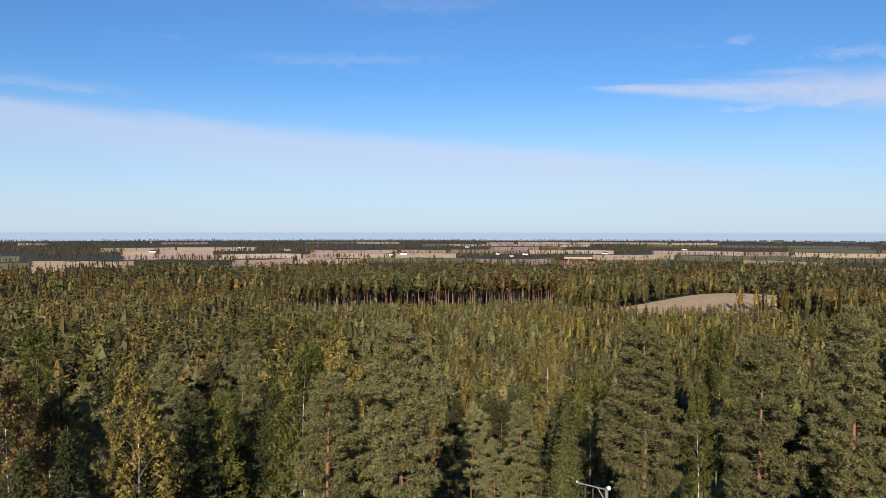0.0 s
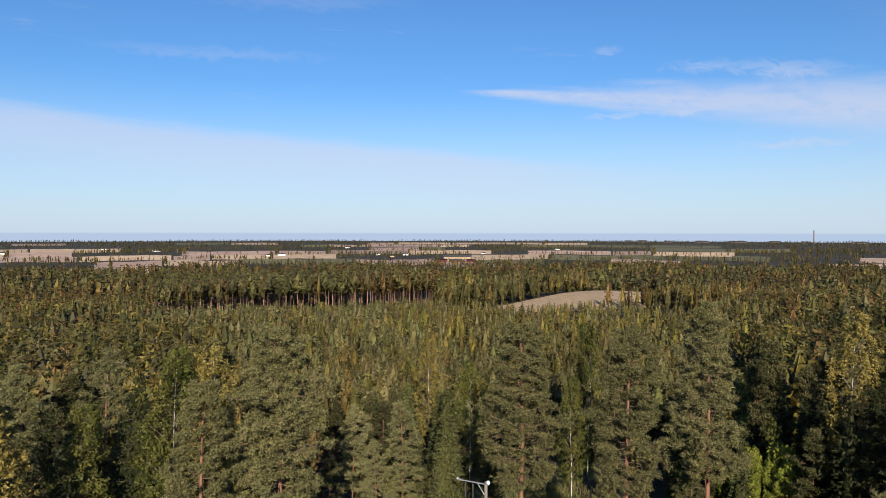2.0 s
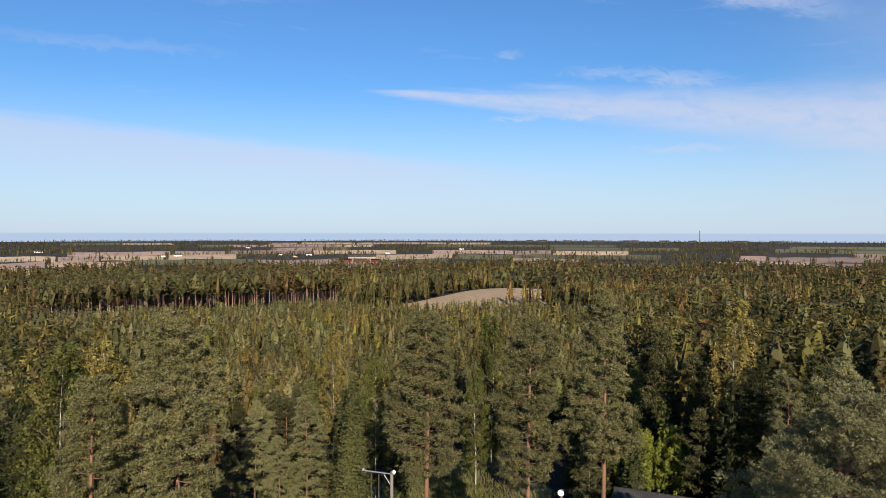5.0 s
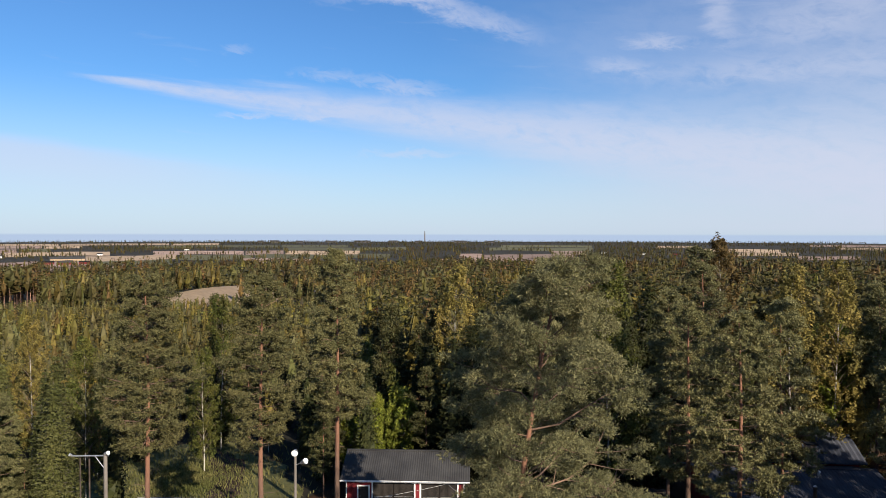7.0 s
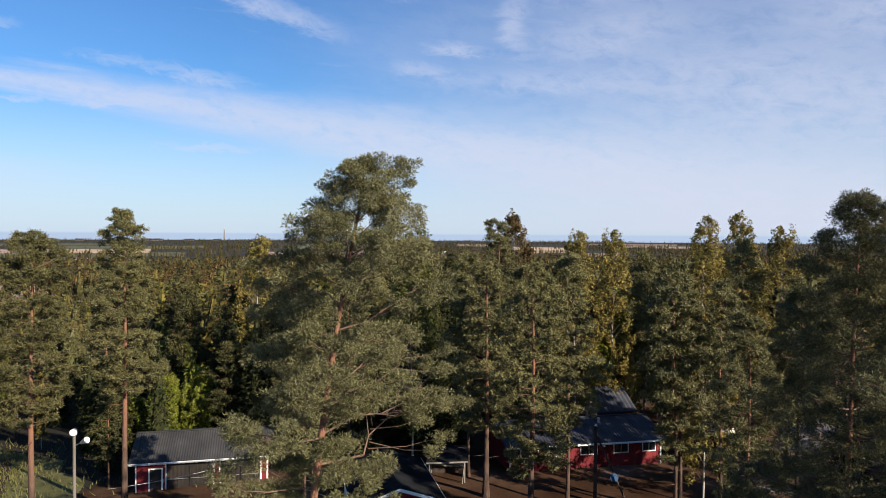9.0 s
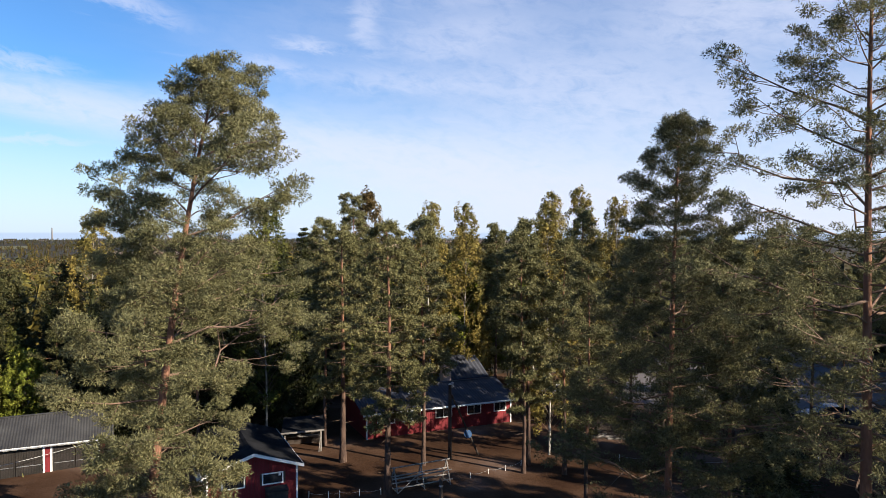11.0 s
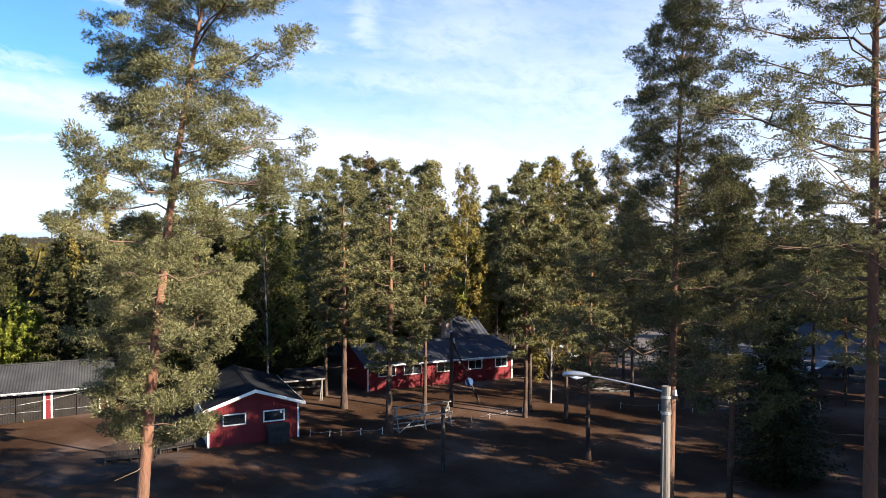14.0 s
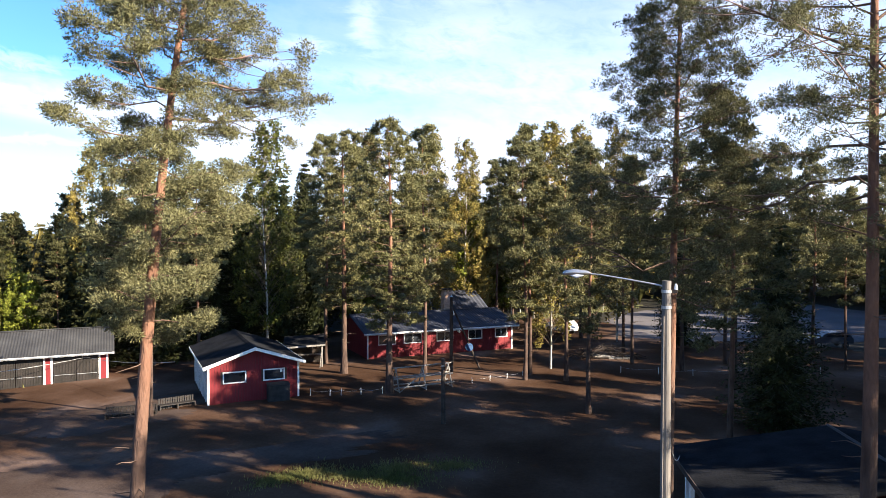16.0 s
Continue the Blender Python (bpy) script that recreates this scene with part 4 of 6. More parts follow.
M_steel = material("galvanised_steel", [(0.42, 0.43, 0.45), (0.58, 0.59, 0.60)], 3.0, 0.4, 0.8, bump=0.05)
M_lens = material("lamp_lens", [(0.70, 0.74, 0.78), (0.82, 0.85, 0.88)], 2.0, 0.15, bump=0.0, spec=0.6)
M_cable = material("grey_cable", [(0.30, 0.30, 0.30), (0.45, 0.45, 0.45)], 4.0, 0.6, bump=0.0)
M_rubber = material("black_rubber", [(0.015, 0.015, 0.016), (0.03, 0.03, 0.03)], 3.0, 0.8, bump=0.1)
M_car = material("blue_grey_car_paint", [(0.110, 0.125, 0.160), (0.125, 0.142, 0.180)], 0.6, 0.25, 0.5, bump=0.0, spec=0.6)
M_blue = material("blue_sign_paint", [(0.026, 0.060, 0.129), (0.039, 0.077, 0.155)], 2.0, 0.95, bump=0.0, spec=0.05)
M_sand = material("trodden_sand", [(0.042, 0.026, 0.020), (0.064, 0.045, 0.036), (0.096, 0.071, 0.060)], 0.25, 1.0, spec=0.05, bump=0.6, fine=6, spread=(0.3, 0.7))
M_gravel = material("grey_gravel", [(0.087, 0.077, 0.078), (0.128, 0.115, 0.115)], 0.15, 0.95, bump=0.5, fine=5)
M_needles = material("needle_litter", [(0.029, 0.014, 0.008), (0.054, 0.029, 0.017), (0.083, 0.048, 0.031), (0.144, 0.098, 0.077)], 0.13, 1.0, spec=0.05, bump=0.8, fine=5, spread=(0.3, 0.7))
M_grass = material("dry_grass", [(0.069, 0.074, 0.024), (0.161, 0.149, 0.055)], 0.4, 0.9, bump=0.6, fine=4)
M_blade = material("grass_blades", [(0.089, 0.098, 0.026), (0.160, 0.145, 0.053)], 0.3, 0.8, bump=0.0, per_leaf=0.3, translucent=0.3)
M_field = material("ploughed_field", [(0.264, 0.180, 0.139), (0.347, 0.243, 0.187)], 0.02, 0.95, bump=0.2, fine=0.25, stretch=(1, 0.2, 1), per_object=0.3)
M_stubble = material("stubble_field", [(0.374, 0.266, 0.173), (0.475, 0.346, 0.223)], 0.03, 0.95, bump=0.2, fine=0.3, stretch=(1, 0.2, 1), per_object=0.2)
M_slope = material("dry_slope_field", [(0.249, 0.183, 0.118), (0.325, 0.242, 0.159)], 0.05, 0.95, bump=0.2, fine=0.4, stretch=(1, 0.2, 1))
M_meadow = material("green_meadow", [(0.084, 0.084, 0.034), (0.123, 0.112, 0.050)], 0.03, 0.95, bump=0.2, fine=0.3, per_object=0.2)


def drape(name, cx, cy, rx, ry, turn, mat, label, lift, seed, rough_edge=0.18, rings=10, sides=48, category="ground", kind="structure"):
    """A thin uneven-edged patch that lies on the ground."""
    rng = np.random.default_rng(seed)
    a = np.arange(sides) * 2 * np.pi / sides
    e = 1 + rng.uniform(-0.16, 0.16, sides) * rough_edge * (sides > 150) + rough_edge * (np.sin(a * 3 + rng.uniform(0, 6)) * 0.6 + np.sin(a * 7 + rng.uniform(0, 6)) * 0.3 + np.sin(a * 13 + rng.uniform(0, 6)) * 0.2)
    s = np.linspace(0.0005, 1, rings)
    x = np.outer(s, np.cos(a) * rx * e)
    y = np.outer(s, np.sin(a) * ry * e)
    c, d = math.cos(radians(turn)), math.sin(radians(turn))
    wx, wy = cx + x * c - y * d, cy + x * d + y * c
    z = land(wx, wy) + 0.05 + lift
    z[-1] -= 0.09 + lift
    v = np.stack([wx, wy, z], -1).reshape(-1, 3)
    i, j = np.meshgrid(np.arange(rings - 1), np.arange(sides), indexing="ij")
    k = (j + 1) % sides
    f = np.stack([i * sides + j, (i + 1) * sides + j, (i + 1) * sides + k, i * sides + k], -1).reshape(-1, 4)
    ob = new(name, mesh_from(name, v, f, mat, True))
    return tagged(ob, label, category, kind=kind)


drape("yard_floor", 42, 20, 52, 44, 10, M_needles, "brown yard floor of fallen pine needles and sand", 0.02, 3, 0.1, 40, 96)
drape("sand_path", 25, 28, 12, 3.6, -42, M_sand, "grey trodden sand of the yard drive", 0.06, 4, 0.5, 12, 240)
drape("sand_path", 33, 40, 9, 4.0, -45, M_sand, "grey trodden sand before the garage", 0.075, 5, 0.45, 12, 240)
drape("parking_lot", 108, -2, 31, 17, -14, M_gravel, "grey gravel parking lot beyond the pines", 0.08, 8, 0.12, 24, 160)
drape("grass_slope", 27, 80, 12, 20, -15, M_grass, "grassy clearing on the slope", 0.06, 10, 0.2, 20)
drape("grass_verge", 108, 22, 14, 4, -20, M_grass, "yellow grass beside the parking lot", 0.12, 12, 0.2, 8)
drape("dirt_track", 31, 78, 2.2, 15, -22, M_sand, "pale dirt track up the clearing", 0.12, 11, 0.3, 20)


def grass_blades(name, places, n, height, seed, label):
    rng = np.random.default_rng(seed)
    vs = []
    for cx, cy, rx, ry, turn in places:
        r, a = np.abs(rng.normal(scale=0.55, size=n)), rng.uniform(0, 6.283, n)
        px, py = r * np.cos(a) * rx, r * np.sin(a) * ry
        c, d = math.cos(radians(turn)), math.sin(radians(turn))
        x, y = cx + px * c - py * d, cy + px * d + py * c
        b = np.stack([x, y, land(x, y) + 0.1], -1)
        h = height * rng.uniform(0.4, 1.3, n)[:, None]
        th = rng.uniform(0, 6.283, n)
        side = np.stack([np.cos(th), np.sin(th), 0 * th], -1) * 0.035 * (height / 0.3)
        tip = b + np.concatenate([rng.normal(scale=0.35, size=(n, 2)) * h, h], 1)
        vs.append(np.stack([b - side, b + side, tip], 1).reshape(-1, 3))
    v = np.concatenate(vs)
    ob = new(name, mesh_from(name, v, np.arange(len(v)).reshape(-1, 3), M_blade))
    tagged(ob, label, "grass", kind="stuff")


grass_blades("grass", [(28.6, 19.6, 1.8, 1.2, -30), (29.2, 17.6, 2.6, 1.0, -65), (31.0, 16.0, 2.2, 1.3, -40), (29.6, 15.2, 2.4, 1.2, -70), (32.4, 13.6, 1.8, 0.9, -60), (27.2, 20.6, 1.4, 0.8, -20)], 1900, 0.16, 21, "tufts of yellow-green grass in the yard")
grass_blades("grass", [(27, 80, 12, 20, -15)], 9000, 0.55, 22, "tall rough grass of the clearing")


# ---- buildings ----
def corrugated(x0, x1, y0, z0, y1, z1, pitch=0.25, lift=0.025, thick=0.05):
    """A roof slope from (y0, z0) to (y1, z1) with ribs along the fall."""
    n = max(2, int((x1 - x0) / pitch) * 2)
    xs = np.linspace(x0, x1, n + 1)
    bm = bmesh.new()
    up = [lift if k % 2 else 0.0 for k in range(n + 1)]
    rows = []
    for y, z, t in ((y0, z0, 0), (y1, z1, 0), (y1, z1, -thick), (y0, z0, -thick)):
        rows.append([bm.verts.new((x, y, z + (u if t == 0 else t))) for x, u in zip(xs, up)])
    for a, b in ((0, 1), (1, 2), (2, 3), (3, 0)):
        for k in range(n):
            bm.faces.new((rows[a][k], rows[a][k + 1], rows[b][k + 1], rows[b][k]))
    for k in (0, n):
        bm.faces.new([rows[r][k] for r in range(4)])
    return bm


def slab(p, thick):
    """A flat slab over four corner points, thickened downwards."""
    bm = bmesh.new()
    a = [bm.verts.new(q) for q in p]
    b = [bm.verts.new((q[0], q[1], q[2] - thick)) for q in p]
    bm.faces.new(a)
    bm.faces.new(b[::-1])
    for k in range(4):
        j = (k + 1) % 4
        bm.faces.new((a[k], b[k], b[j], a[j]))
    return bm


def boarded(x0, x1, z0, z1, y, out=-1, pitch=0.18, holes=()):
    """Upright cladding boards in front of a wall that runs along x, with holes (x0, x1, z0, z1) left free."""
    bm = bmesh.new()
    n = int(round((x1 - x0) / pitch))
    for k in range(n):
        a, b = x0 + (x1 - x0) * k / n + 0.006, x0 + (x1 - x0) * (k + 1) / n - 0.006
        top = z1((a + b) / 2) if callable(z1) else z1
        segs = [(z0, top)]
        for hx0, hx1, hz0, hz1 in holes:
            if b > hx0 and a < hx1:
                segs = [s for lo, hi in segs for s in ((lo, min(hi, hz0)), (max(lo, hz1), hi)) if s[1] - s[0] > 0.02]
        d = 0.022 if k % 2 else 0.034
        for lo, hi in segs:
            box(a, min(y, y + out * d), lo, b, max(y, y + out * d), hi, bm)
    return bm


def window(parent, x0, x1, z0, z1, y, m=None, split=True):
    """White-framed window set in a wall along x that faces -y."""
    w = part("window", box(x0, y - 0.02, z0, x1, y + 0.03, z1), M_glass, parent, "dark glass in a white wooden frame", m=m)
    f = 0.085
    part("frame", box(x0 - f, y - 0.07, z1, x1 + f, y - 0.01, z1 + f), M_white, w, bevel=0.008)
    part("frame", box(x0 - f, y - 0.07, z0 - f, x1 + f, y - 0.01, z0), M_white, w, bevel=0.008)
    part("frame", box(x0 - f, y - 0.07, z0, x0, y - 0.01, z1), M_white, w, bevel=0.008)
    part("frame", box(x1, y - 0.07, z0, x1 + f, y - 0.01, z1), M_white, w, bevel=0.008)
    if split:
        part("mullion", box((x0 + x1) / 2 - 0.02, y - 0.045, z0, (x0 + x1) / 2 + 0.02, y - 0.021, z1), M_white, w)
    return w


def gable_wall(w, h, ridge, y0, y1):
    return prism([(0, 0), (w, 0), (w, h), (w / 2, ridge), (0, h)], y0, y1)


def build_shed():
    w, ln, h, top = 6.3, 9.2, 2.9, 3.95
    e = thing("shed", pose(37.55, 33.85, float(land(39, 35)) - 0.05, 0, 0, -42.0), "small red wooden shed with white trim and dark gabled roof", "shed")
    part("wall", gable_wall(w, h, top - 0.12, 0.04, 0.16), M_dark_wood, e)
    part("wall", gable_wall(w, h, top - 0.12, ln - 0.12, ln), M_red, e)
    # side wall darker than the red ones, so gaps between battens read dark
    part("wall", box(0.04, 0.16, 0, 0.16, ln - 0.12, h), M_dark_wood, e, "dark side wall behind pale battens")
    part("wall", box(w - 0.12, 0.16, 0, w, ln - 0.12, h), M_red, e)
    part("foundation", box(-0.03, -0.03, -0.3, w + 0.03, ln, 0.12), M_sand, e, "grey concrete footing")
    roofline = lambda x: h + (top - 0.12 - h) * (1 - abs(x - w / 2) / (w / 2)) - 0.03
    wins = [(1.08, 2.5, 1.62, 2.28), (3.85, 5.2, 1.62, 2.28)]
    part("cladding", boarded(0.06, w - 0.06, 0.12, roofline, 0.04, -1, 0.2, [(a - 0.1, b + 0.1, c - 0.1, d + 0.1) for a, b, c, d in wins]), M_red, e, "deep red upright boards")
    for a, b, c, d in wins:
        window(e, a, b, c, d, 0.02, split=False)
    for k in range(10):
        y = 0.25 + (ln - 0.5) * k / 9
        part("batten", box(-0.03, y - 0.09, 0.12, 0.04, y + 0.09, h), M_white, e)
    for x in (-0.03, w - 0.10):
        part("corner_board", box(x, -0.05, 0.1, x + 0.13, 0.02, h), M_white, e)
    ov, rise = 0.36, (top - h) / (w / 2)
    ze = h - ov * rise + 0.08
    part("roof", slab([(-ov, -0.5, ze), (w / 2, -0.5, top + 0.08), (w / 2, ln + 0.4, top + 0.08), (-ov, ln + 0.4, ze)], 0.09), M_roof, e, "dark grey roofing felt")
    part("roof", slab([(w / 2 + 0.002, -0.5, top + 0.08), (w + ov, -0.5, ze), (w + ov, ln + 0.4, ze), (w / 2 + 0.002, ln + 0.4, top + 0.08)], 0.09), M_roof, e, "dark grey roofing felt")
    for sx in (0, 1):
        a, b = ((-ov, ze), (w / 2, top + 0.08)) if sx == 0 else ((w / 2, top + 0.08), (w + ov, ze))
        part("bargeboard", prism([(a[0], a[1] + 0.02), (b[0], b[1] + 0.02), (b[0], b[1] - 0.2), (a[0], a[1] - 0.2)], -0.55, -0.504), M_white, e)
    part("ridge_cap", prism([(w / 2 - 0.2, top + 0.04), (w / 2, top + 0.12), (w / 2 + 0.2, top + 0.04)], -0.5, ln + 0.4), M_roof, e)
    for x in (-ov - 0.03, w + ov):
        part("eaves_board", box(x, -0.5, ze - 0.18, x + 0.03, ln + 0.4, ze), M_white, e)
    part("notice", box(4.95, -0.005, 2.08, 5.12, 0.0, 2.26), M_white, e, "small white notice on the window")
    b = thing("storage_box", e.matrix_basis @ pose(3.95, -0.95, 0.05), "black tarred wooden box standing against the shed", "box")
    part("body", box(0, 0, 0, 1.5, 0.75, 1.25), M_rubber, b, bevel=0.02)
    part("lid", slab([(-0.04, -0.05, 1.28), (1.54, -0.05, 1.28), (1.54, 0.78, 1.38), (-0.04, 0.78, 1.38)], 0.04), M_rubber, b)


def build_long_house():
    w, ln, h, top = 15.4, 8.4, 2.75, 3.85
    e = thing("long_house", pose(56.9, 32.2, float(land(62, 30)) - 0.05, 0, 0, -43.0), "long red wooden house with white window frames and grey sheet roof", "house")
    wins = [(1.15, 2.75), (3.7, 5.4), (7.1, 8.7), (10.5, 11.9), (13.5, 14.75)]
    part("wall", box(0, 0.04, 0, w, 0.16, h), M_red, e)
    part("wall", box(0, ln - 0.12, 0, w, ln, h), M_red, e)
    side = lambda x0, x1: prism([(0.16, 0), (ln - 0.12, 0), (ln - 0.12, h), (ln / 2, top - 0.1), (0.16, h)], x0, x1)
    for x in (0.0, w - 0.12):
        bm = side(0, 0.12)
        bmesh.ops.transform(bm, matrix=Matrix(((0, 1, 0, x), (1, 0, 0, 0), (0, 0, 1, 0), (0, 0, 0, 1))), verts=bm.verts)
        part("wall", bm, M_red, e)
    part("foundation", box(-0.04, -0.02, -0.3, w + 0.04, ln, 0.15), M_sand, e, "grey concrete footing")
    part("cladding", boarded(0.05, w - 0.05, 0.15, h, 0.04, -1, 0.2, [(a - 0.1, b + 0.1, 1.35, 2.35) for a, b in wins]), M_red, e, "red upright boards, sunlit in places")
    for a, b in wins:
        window(e, a, b, 1.45, 2.25, 0.02)
    for x in (-0.03, w - 0.1):
        part("corner_board", box(x, -0.05, 0.1, x + 0.13, 0.02, h), M_white, e)
    part("door", box(w + 0.05, 0.3, 0.1, w + 0.1, 1.3, 2.1), M_dark_door, e, "dark plank door")
    part("roof", corrugated(-0.5, w + 0.5, -0.6, 2.62, ln / 2, top, 0.3, 0.03), M_blue_roof, e, "blue-grey ribbed sheet roof")
    part("roof", corrugated(-0.5, w + 0.5, ln + 0.6, 2.62, ln / 2 + 0.004, top, 0.3, 0.03), M_blue_roof, e, "blue-grey ribbed sheet roof")
    part("ridge_cap", prism([(-0.5, top + 0.02), (w + 0.5, top + 0.02), (w + 0.5, top + 0.08), (-0.5, top + 0.08)], ln / 2 - 0.18, ln / 2 + 0.18), M_blue_roof, e)
    part("eaves_board", box(-0.5, -0.64, 2.42, w + 0.5, -0.605, 2.61), M_white, e)
    part("gutter", rod((-0.5, -0.7, 2.5), (w + 0.5, -0.7, 2.5), 0.05), M_steel, e)
    # rear wing with a higher roof
    part("rear_wall", box(8.0, ln + 0.02, 0, 16.5, ln + 6.5, 3.1), M_red, e)
    part("rear_roof", corrugated(7.6, 17.0, ln - 0.6, 3.2, ln + 3.2, 5.15, 0.45, 0.07), M_blue_roof, e, "weathered grey ribbed roof of the rear wing")
    part("rear_roof", corrugated(7.6, 17.0, ln + 7.0, 3.2, ln + 3.204, 5.15, 0.45, 0.07), M_blue_roof, e, "weathered grey ribbed roof of the rear wing")
    ch = part("chimney", box(9.75, 4.3, 3.2, 10.65, 5.1, 5.72), M_brick, e, "pale brick chimney with dark cap")
    part("cap", box(9.67, 4.22, 5.98, 10.73, 5.18, 6.08), M_roof, ch)
    for px in (9.78, 10.12, 10.46):
        for py in (4.32, 4.92):
            part("cap_post", box(px, py, 5.72, px + 0.16, py + 0.16, 5.98), M_brick, ch)
    proto = finish(box(-0.123, -0.02, -0.034, 0.123, 0.06, 0.034), "brick", M_brick)
    for c in range(24):
        z = 3.75 + c * 0.078
        off = 0.13 * (c % 2)
        for k in range(4):
            for face in range(2):
                x = 9.75 + 0.13 + off * 0.8 + k * 0.255
                if x > 10.62:
                    continue
                b = new("brick", proto)
                b.parent = ch
                b.location = (x, 4.3 if face == 0 else 5.1, z)
                if face:
                    b.rotation_euler = (0, 0, math.pi)
    for x, y in ((5.2, 2.6), (10.2, 3.0)):
        v = part("roof_vent", rod((x, y, 3.2), (x, y, 3.95), 0.12), M_steel, e)
        part("hood", rod((x, y, 3.95), (x, y, 4.06), 0.2, 0.08), M_steel, v)
    lamp = part("wall_lamp", box(9.2, -0.28, 2.2, 9.4, -0.05, 2.4), M_steel, e, "small outdoor wall lamp")
    part("shade", rod((9.3, -0.3, 2.3), (9.3, -0.42, 2.22), 0.06, 0.11), M_lens, lamp)


def build_garage():
    w, ln, h, top = 11.6, 6.6, 2.95, 4.55
    e = thing("garage", pose(35.7, 58.7, -1.25, 0, 0, -41.7), "long garage with brown doors, red posts and grey ribbed roof", "garage")
    part("wall", box(0, ln - 0.12, 0, w, ln, h), M_red, e)
    part("wall", box(0, 0.02, 0, 1.1, 0.14, h), M_red, e)
    part("wall", box(1.1, 0.02, 2.12, 2.3, 0.14, h), M_red, e)
    part("wall", box(2.3, 0.02, 0, 2.5, 0.14, h), M_red, e)
    part("cladding", boarded(0.02, 2.48, 0.05, h, 0.02, -1, 0.2, [(1.0, 2.4, 0, 2.2)]), M_red, e, "red upright boards")
    part("lintel", box(2.5, 0.02, 2.62, w, 0.16, h), M_dark_wood, e)
    for x in (0.0, w - 0.12):
        bm = prism([(0.14, 0), (ln - 0.12, 0), (ln - 0.12, h), (ln / 2, top - 0.1), (0.14, h)], 0, 0.12)
        bmesh.ops.transform(bm, matrix=Matrix(((0, 1, 0, x), (1, 0, 0, 0), (0, 0, 1, 0), (0, 0, 0, 1))), verts=bm.verts)
        part("wall", bm, M_red, e)
    door = part("door", box(1.2, 0.06, 0, 2.2, 0.11, 2.02), M_dark_door, e, "dark plank door in a white frame")
    for a, b, c, d in ((1.08, 0, 1.2, 2.14), (2.2, 0, 2.32, 2.14), (1.2, 2.02, 2.2, 2.14)):
        part("frame", box(a, -0.04, b, c, 0.05, d), M_white, door)
    part("handle", rod((1.3, 0.02, 1.05), (1.42, 0.02, 1.05), 0.015), M_steel, door)
    for x0, x1 in ((2.62, 6.62), (7.38, 10.82)):
        n = 2
        for k in range(n):
            a, b = x0 + (x1 - x0) * k / n + 0.02, x0 + (x1 - x0) * (k + 1) / n - 0.02
            d = part("garage_door", box(a, 0.07, 0.02, b, 0.11, 2.6), M_dark_door, e, "brown corrugated garage door leaf")
            m = int((b - a) / 0.11)
            bm = bmesh.new()
            for q in range(m):
                c = a + (b - a) * (q + 0.5) / m
                box(c - 0.03, 0.035, 0.03, c + 0.03, 0.07, 2.59, bm)
            part("ribs", bm, M_dark_door, d)
            part("bolt", box(a + 0.1, 0.015, 1.02, b - 0.1, 0.033, 1.06), M_steel, d)
    for x0, x1 in ((6.65, 7.35), (10.85, 11.6)):
        p = part("post", box(x0 + 0.15, 0.0, 0, x1 - 0.15, 0.14, 2.62), M_red, e, "red boarded post with white edges")
        for x in (x0, x1 - 0.15):
            part("edge_board", box(x, -0.03, 0, x + 0.15, 0.14, 2.62), M_white, p)
    part("edge_board", box(2.5, -0.03, 0, 2.62, 0.14, 2.62), M_white, e)
    part("edge_board", box(-0.03, -0.03, 0, 0.09, 0.02, h), M_white, e)
    part("roof", corrugated(-0.5, w + 0.5, -0.7, 2.86, ln / 2, top, 0.22, 0.03), M_metal_roof, e, "grey ribbed metal roof")
    part("roof", corrugated(-0.5, w + 0.5, ln + 0.6, 2.86, ln / 2 + 0.004, top, 0.22, 0.03), M_metal_roof, e, "grey ribbed metal roof")
    part("ridge_cap", prism([(-0.5, top + 0.02), (w + 0.5, top + 0.02), (w + 0.5, top + 0.08), (-0.5, top + 0.08)], ln / 2 - 0.16, ln / 2 + 0.16), M_metal_roof, e)
    part("eaves_board", box(-0.5, -0.74, 2.68, w + 0.5, -0.705, 2.85), M_white, e)
    part("gutter", rod((-0.5, -0.8, 2.78), (w + 0.5, -0.8, 2.78), 0.055), M_steel, e)


def build_dark_roof():
    e = thing("porch_building", pose(30.4, 2.9, float(land(31, 0)) - 0.05, 0, 0, -72.5), "building with a dark felt roof and white porch posts", "building")
    hw, ln = 6.4, 7.0     # half width along x, depth towards -y
    eave, top = 3.05, 4.1
    part("roof", slab([(0, 0, eave), (hw, 0, top), (hw, -ln, top), (0, -ln, eave)], 0.12), M_roof, e, "black roofing felt with worn patches")
    part("roof", slab([(hw + 0.003, 0, top), (2 * hw, 0, eave), (2 * hw, -ln, eave), (hw + 0.003, -ln, top)], 0.12), M_roof, e, "black roofing felt with worn patches")
    part("ridge_cap", prism([(hw - 0.10, top + 0.01), (hw, top + 0.05), (hw + 0.10, top + 0.01)], -ln, 0.0), M_metal_roof, e, "pale metal ridge strip")
    part("eaves_board", box(-0.04, -ln, eave - 0.2, -0.003, 0, eave + 0.01), M_dark_wood, e)
    part("wall", box(1.6, -ln + 0.4, 0, 2 * hw - 0.5, -0.4, 2.95), M_red, e)
    for y in (-1.6, -2.3, -4.8, -6.4):
        part("porch_post", box(0.35, y - 0.08, 0, 0.51, y + 0.08, 2.98), M_white, e, "white square porch post")
    part("beam", box(0.33, -ln + 0.2, 2.8, 0.53, -0.3, 2.93), M_white, e)


build_shed()
build_long_house()
build_garage()
build_dark_roof()


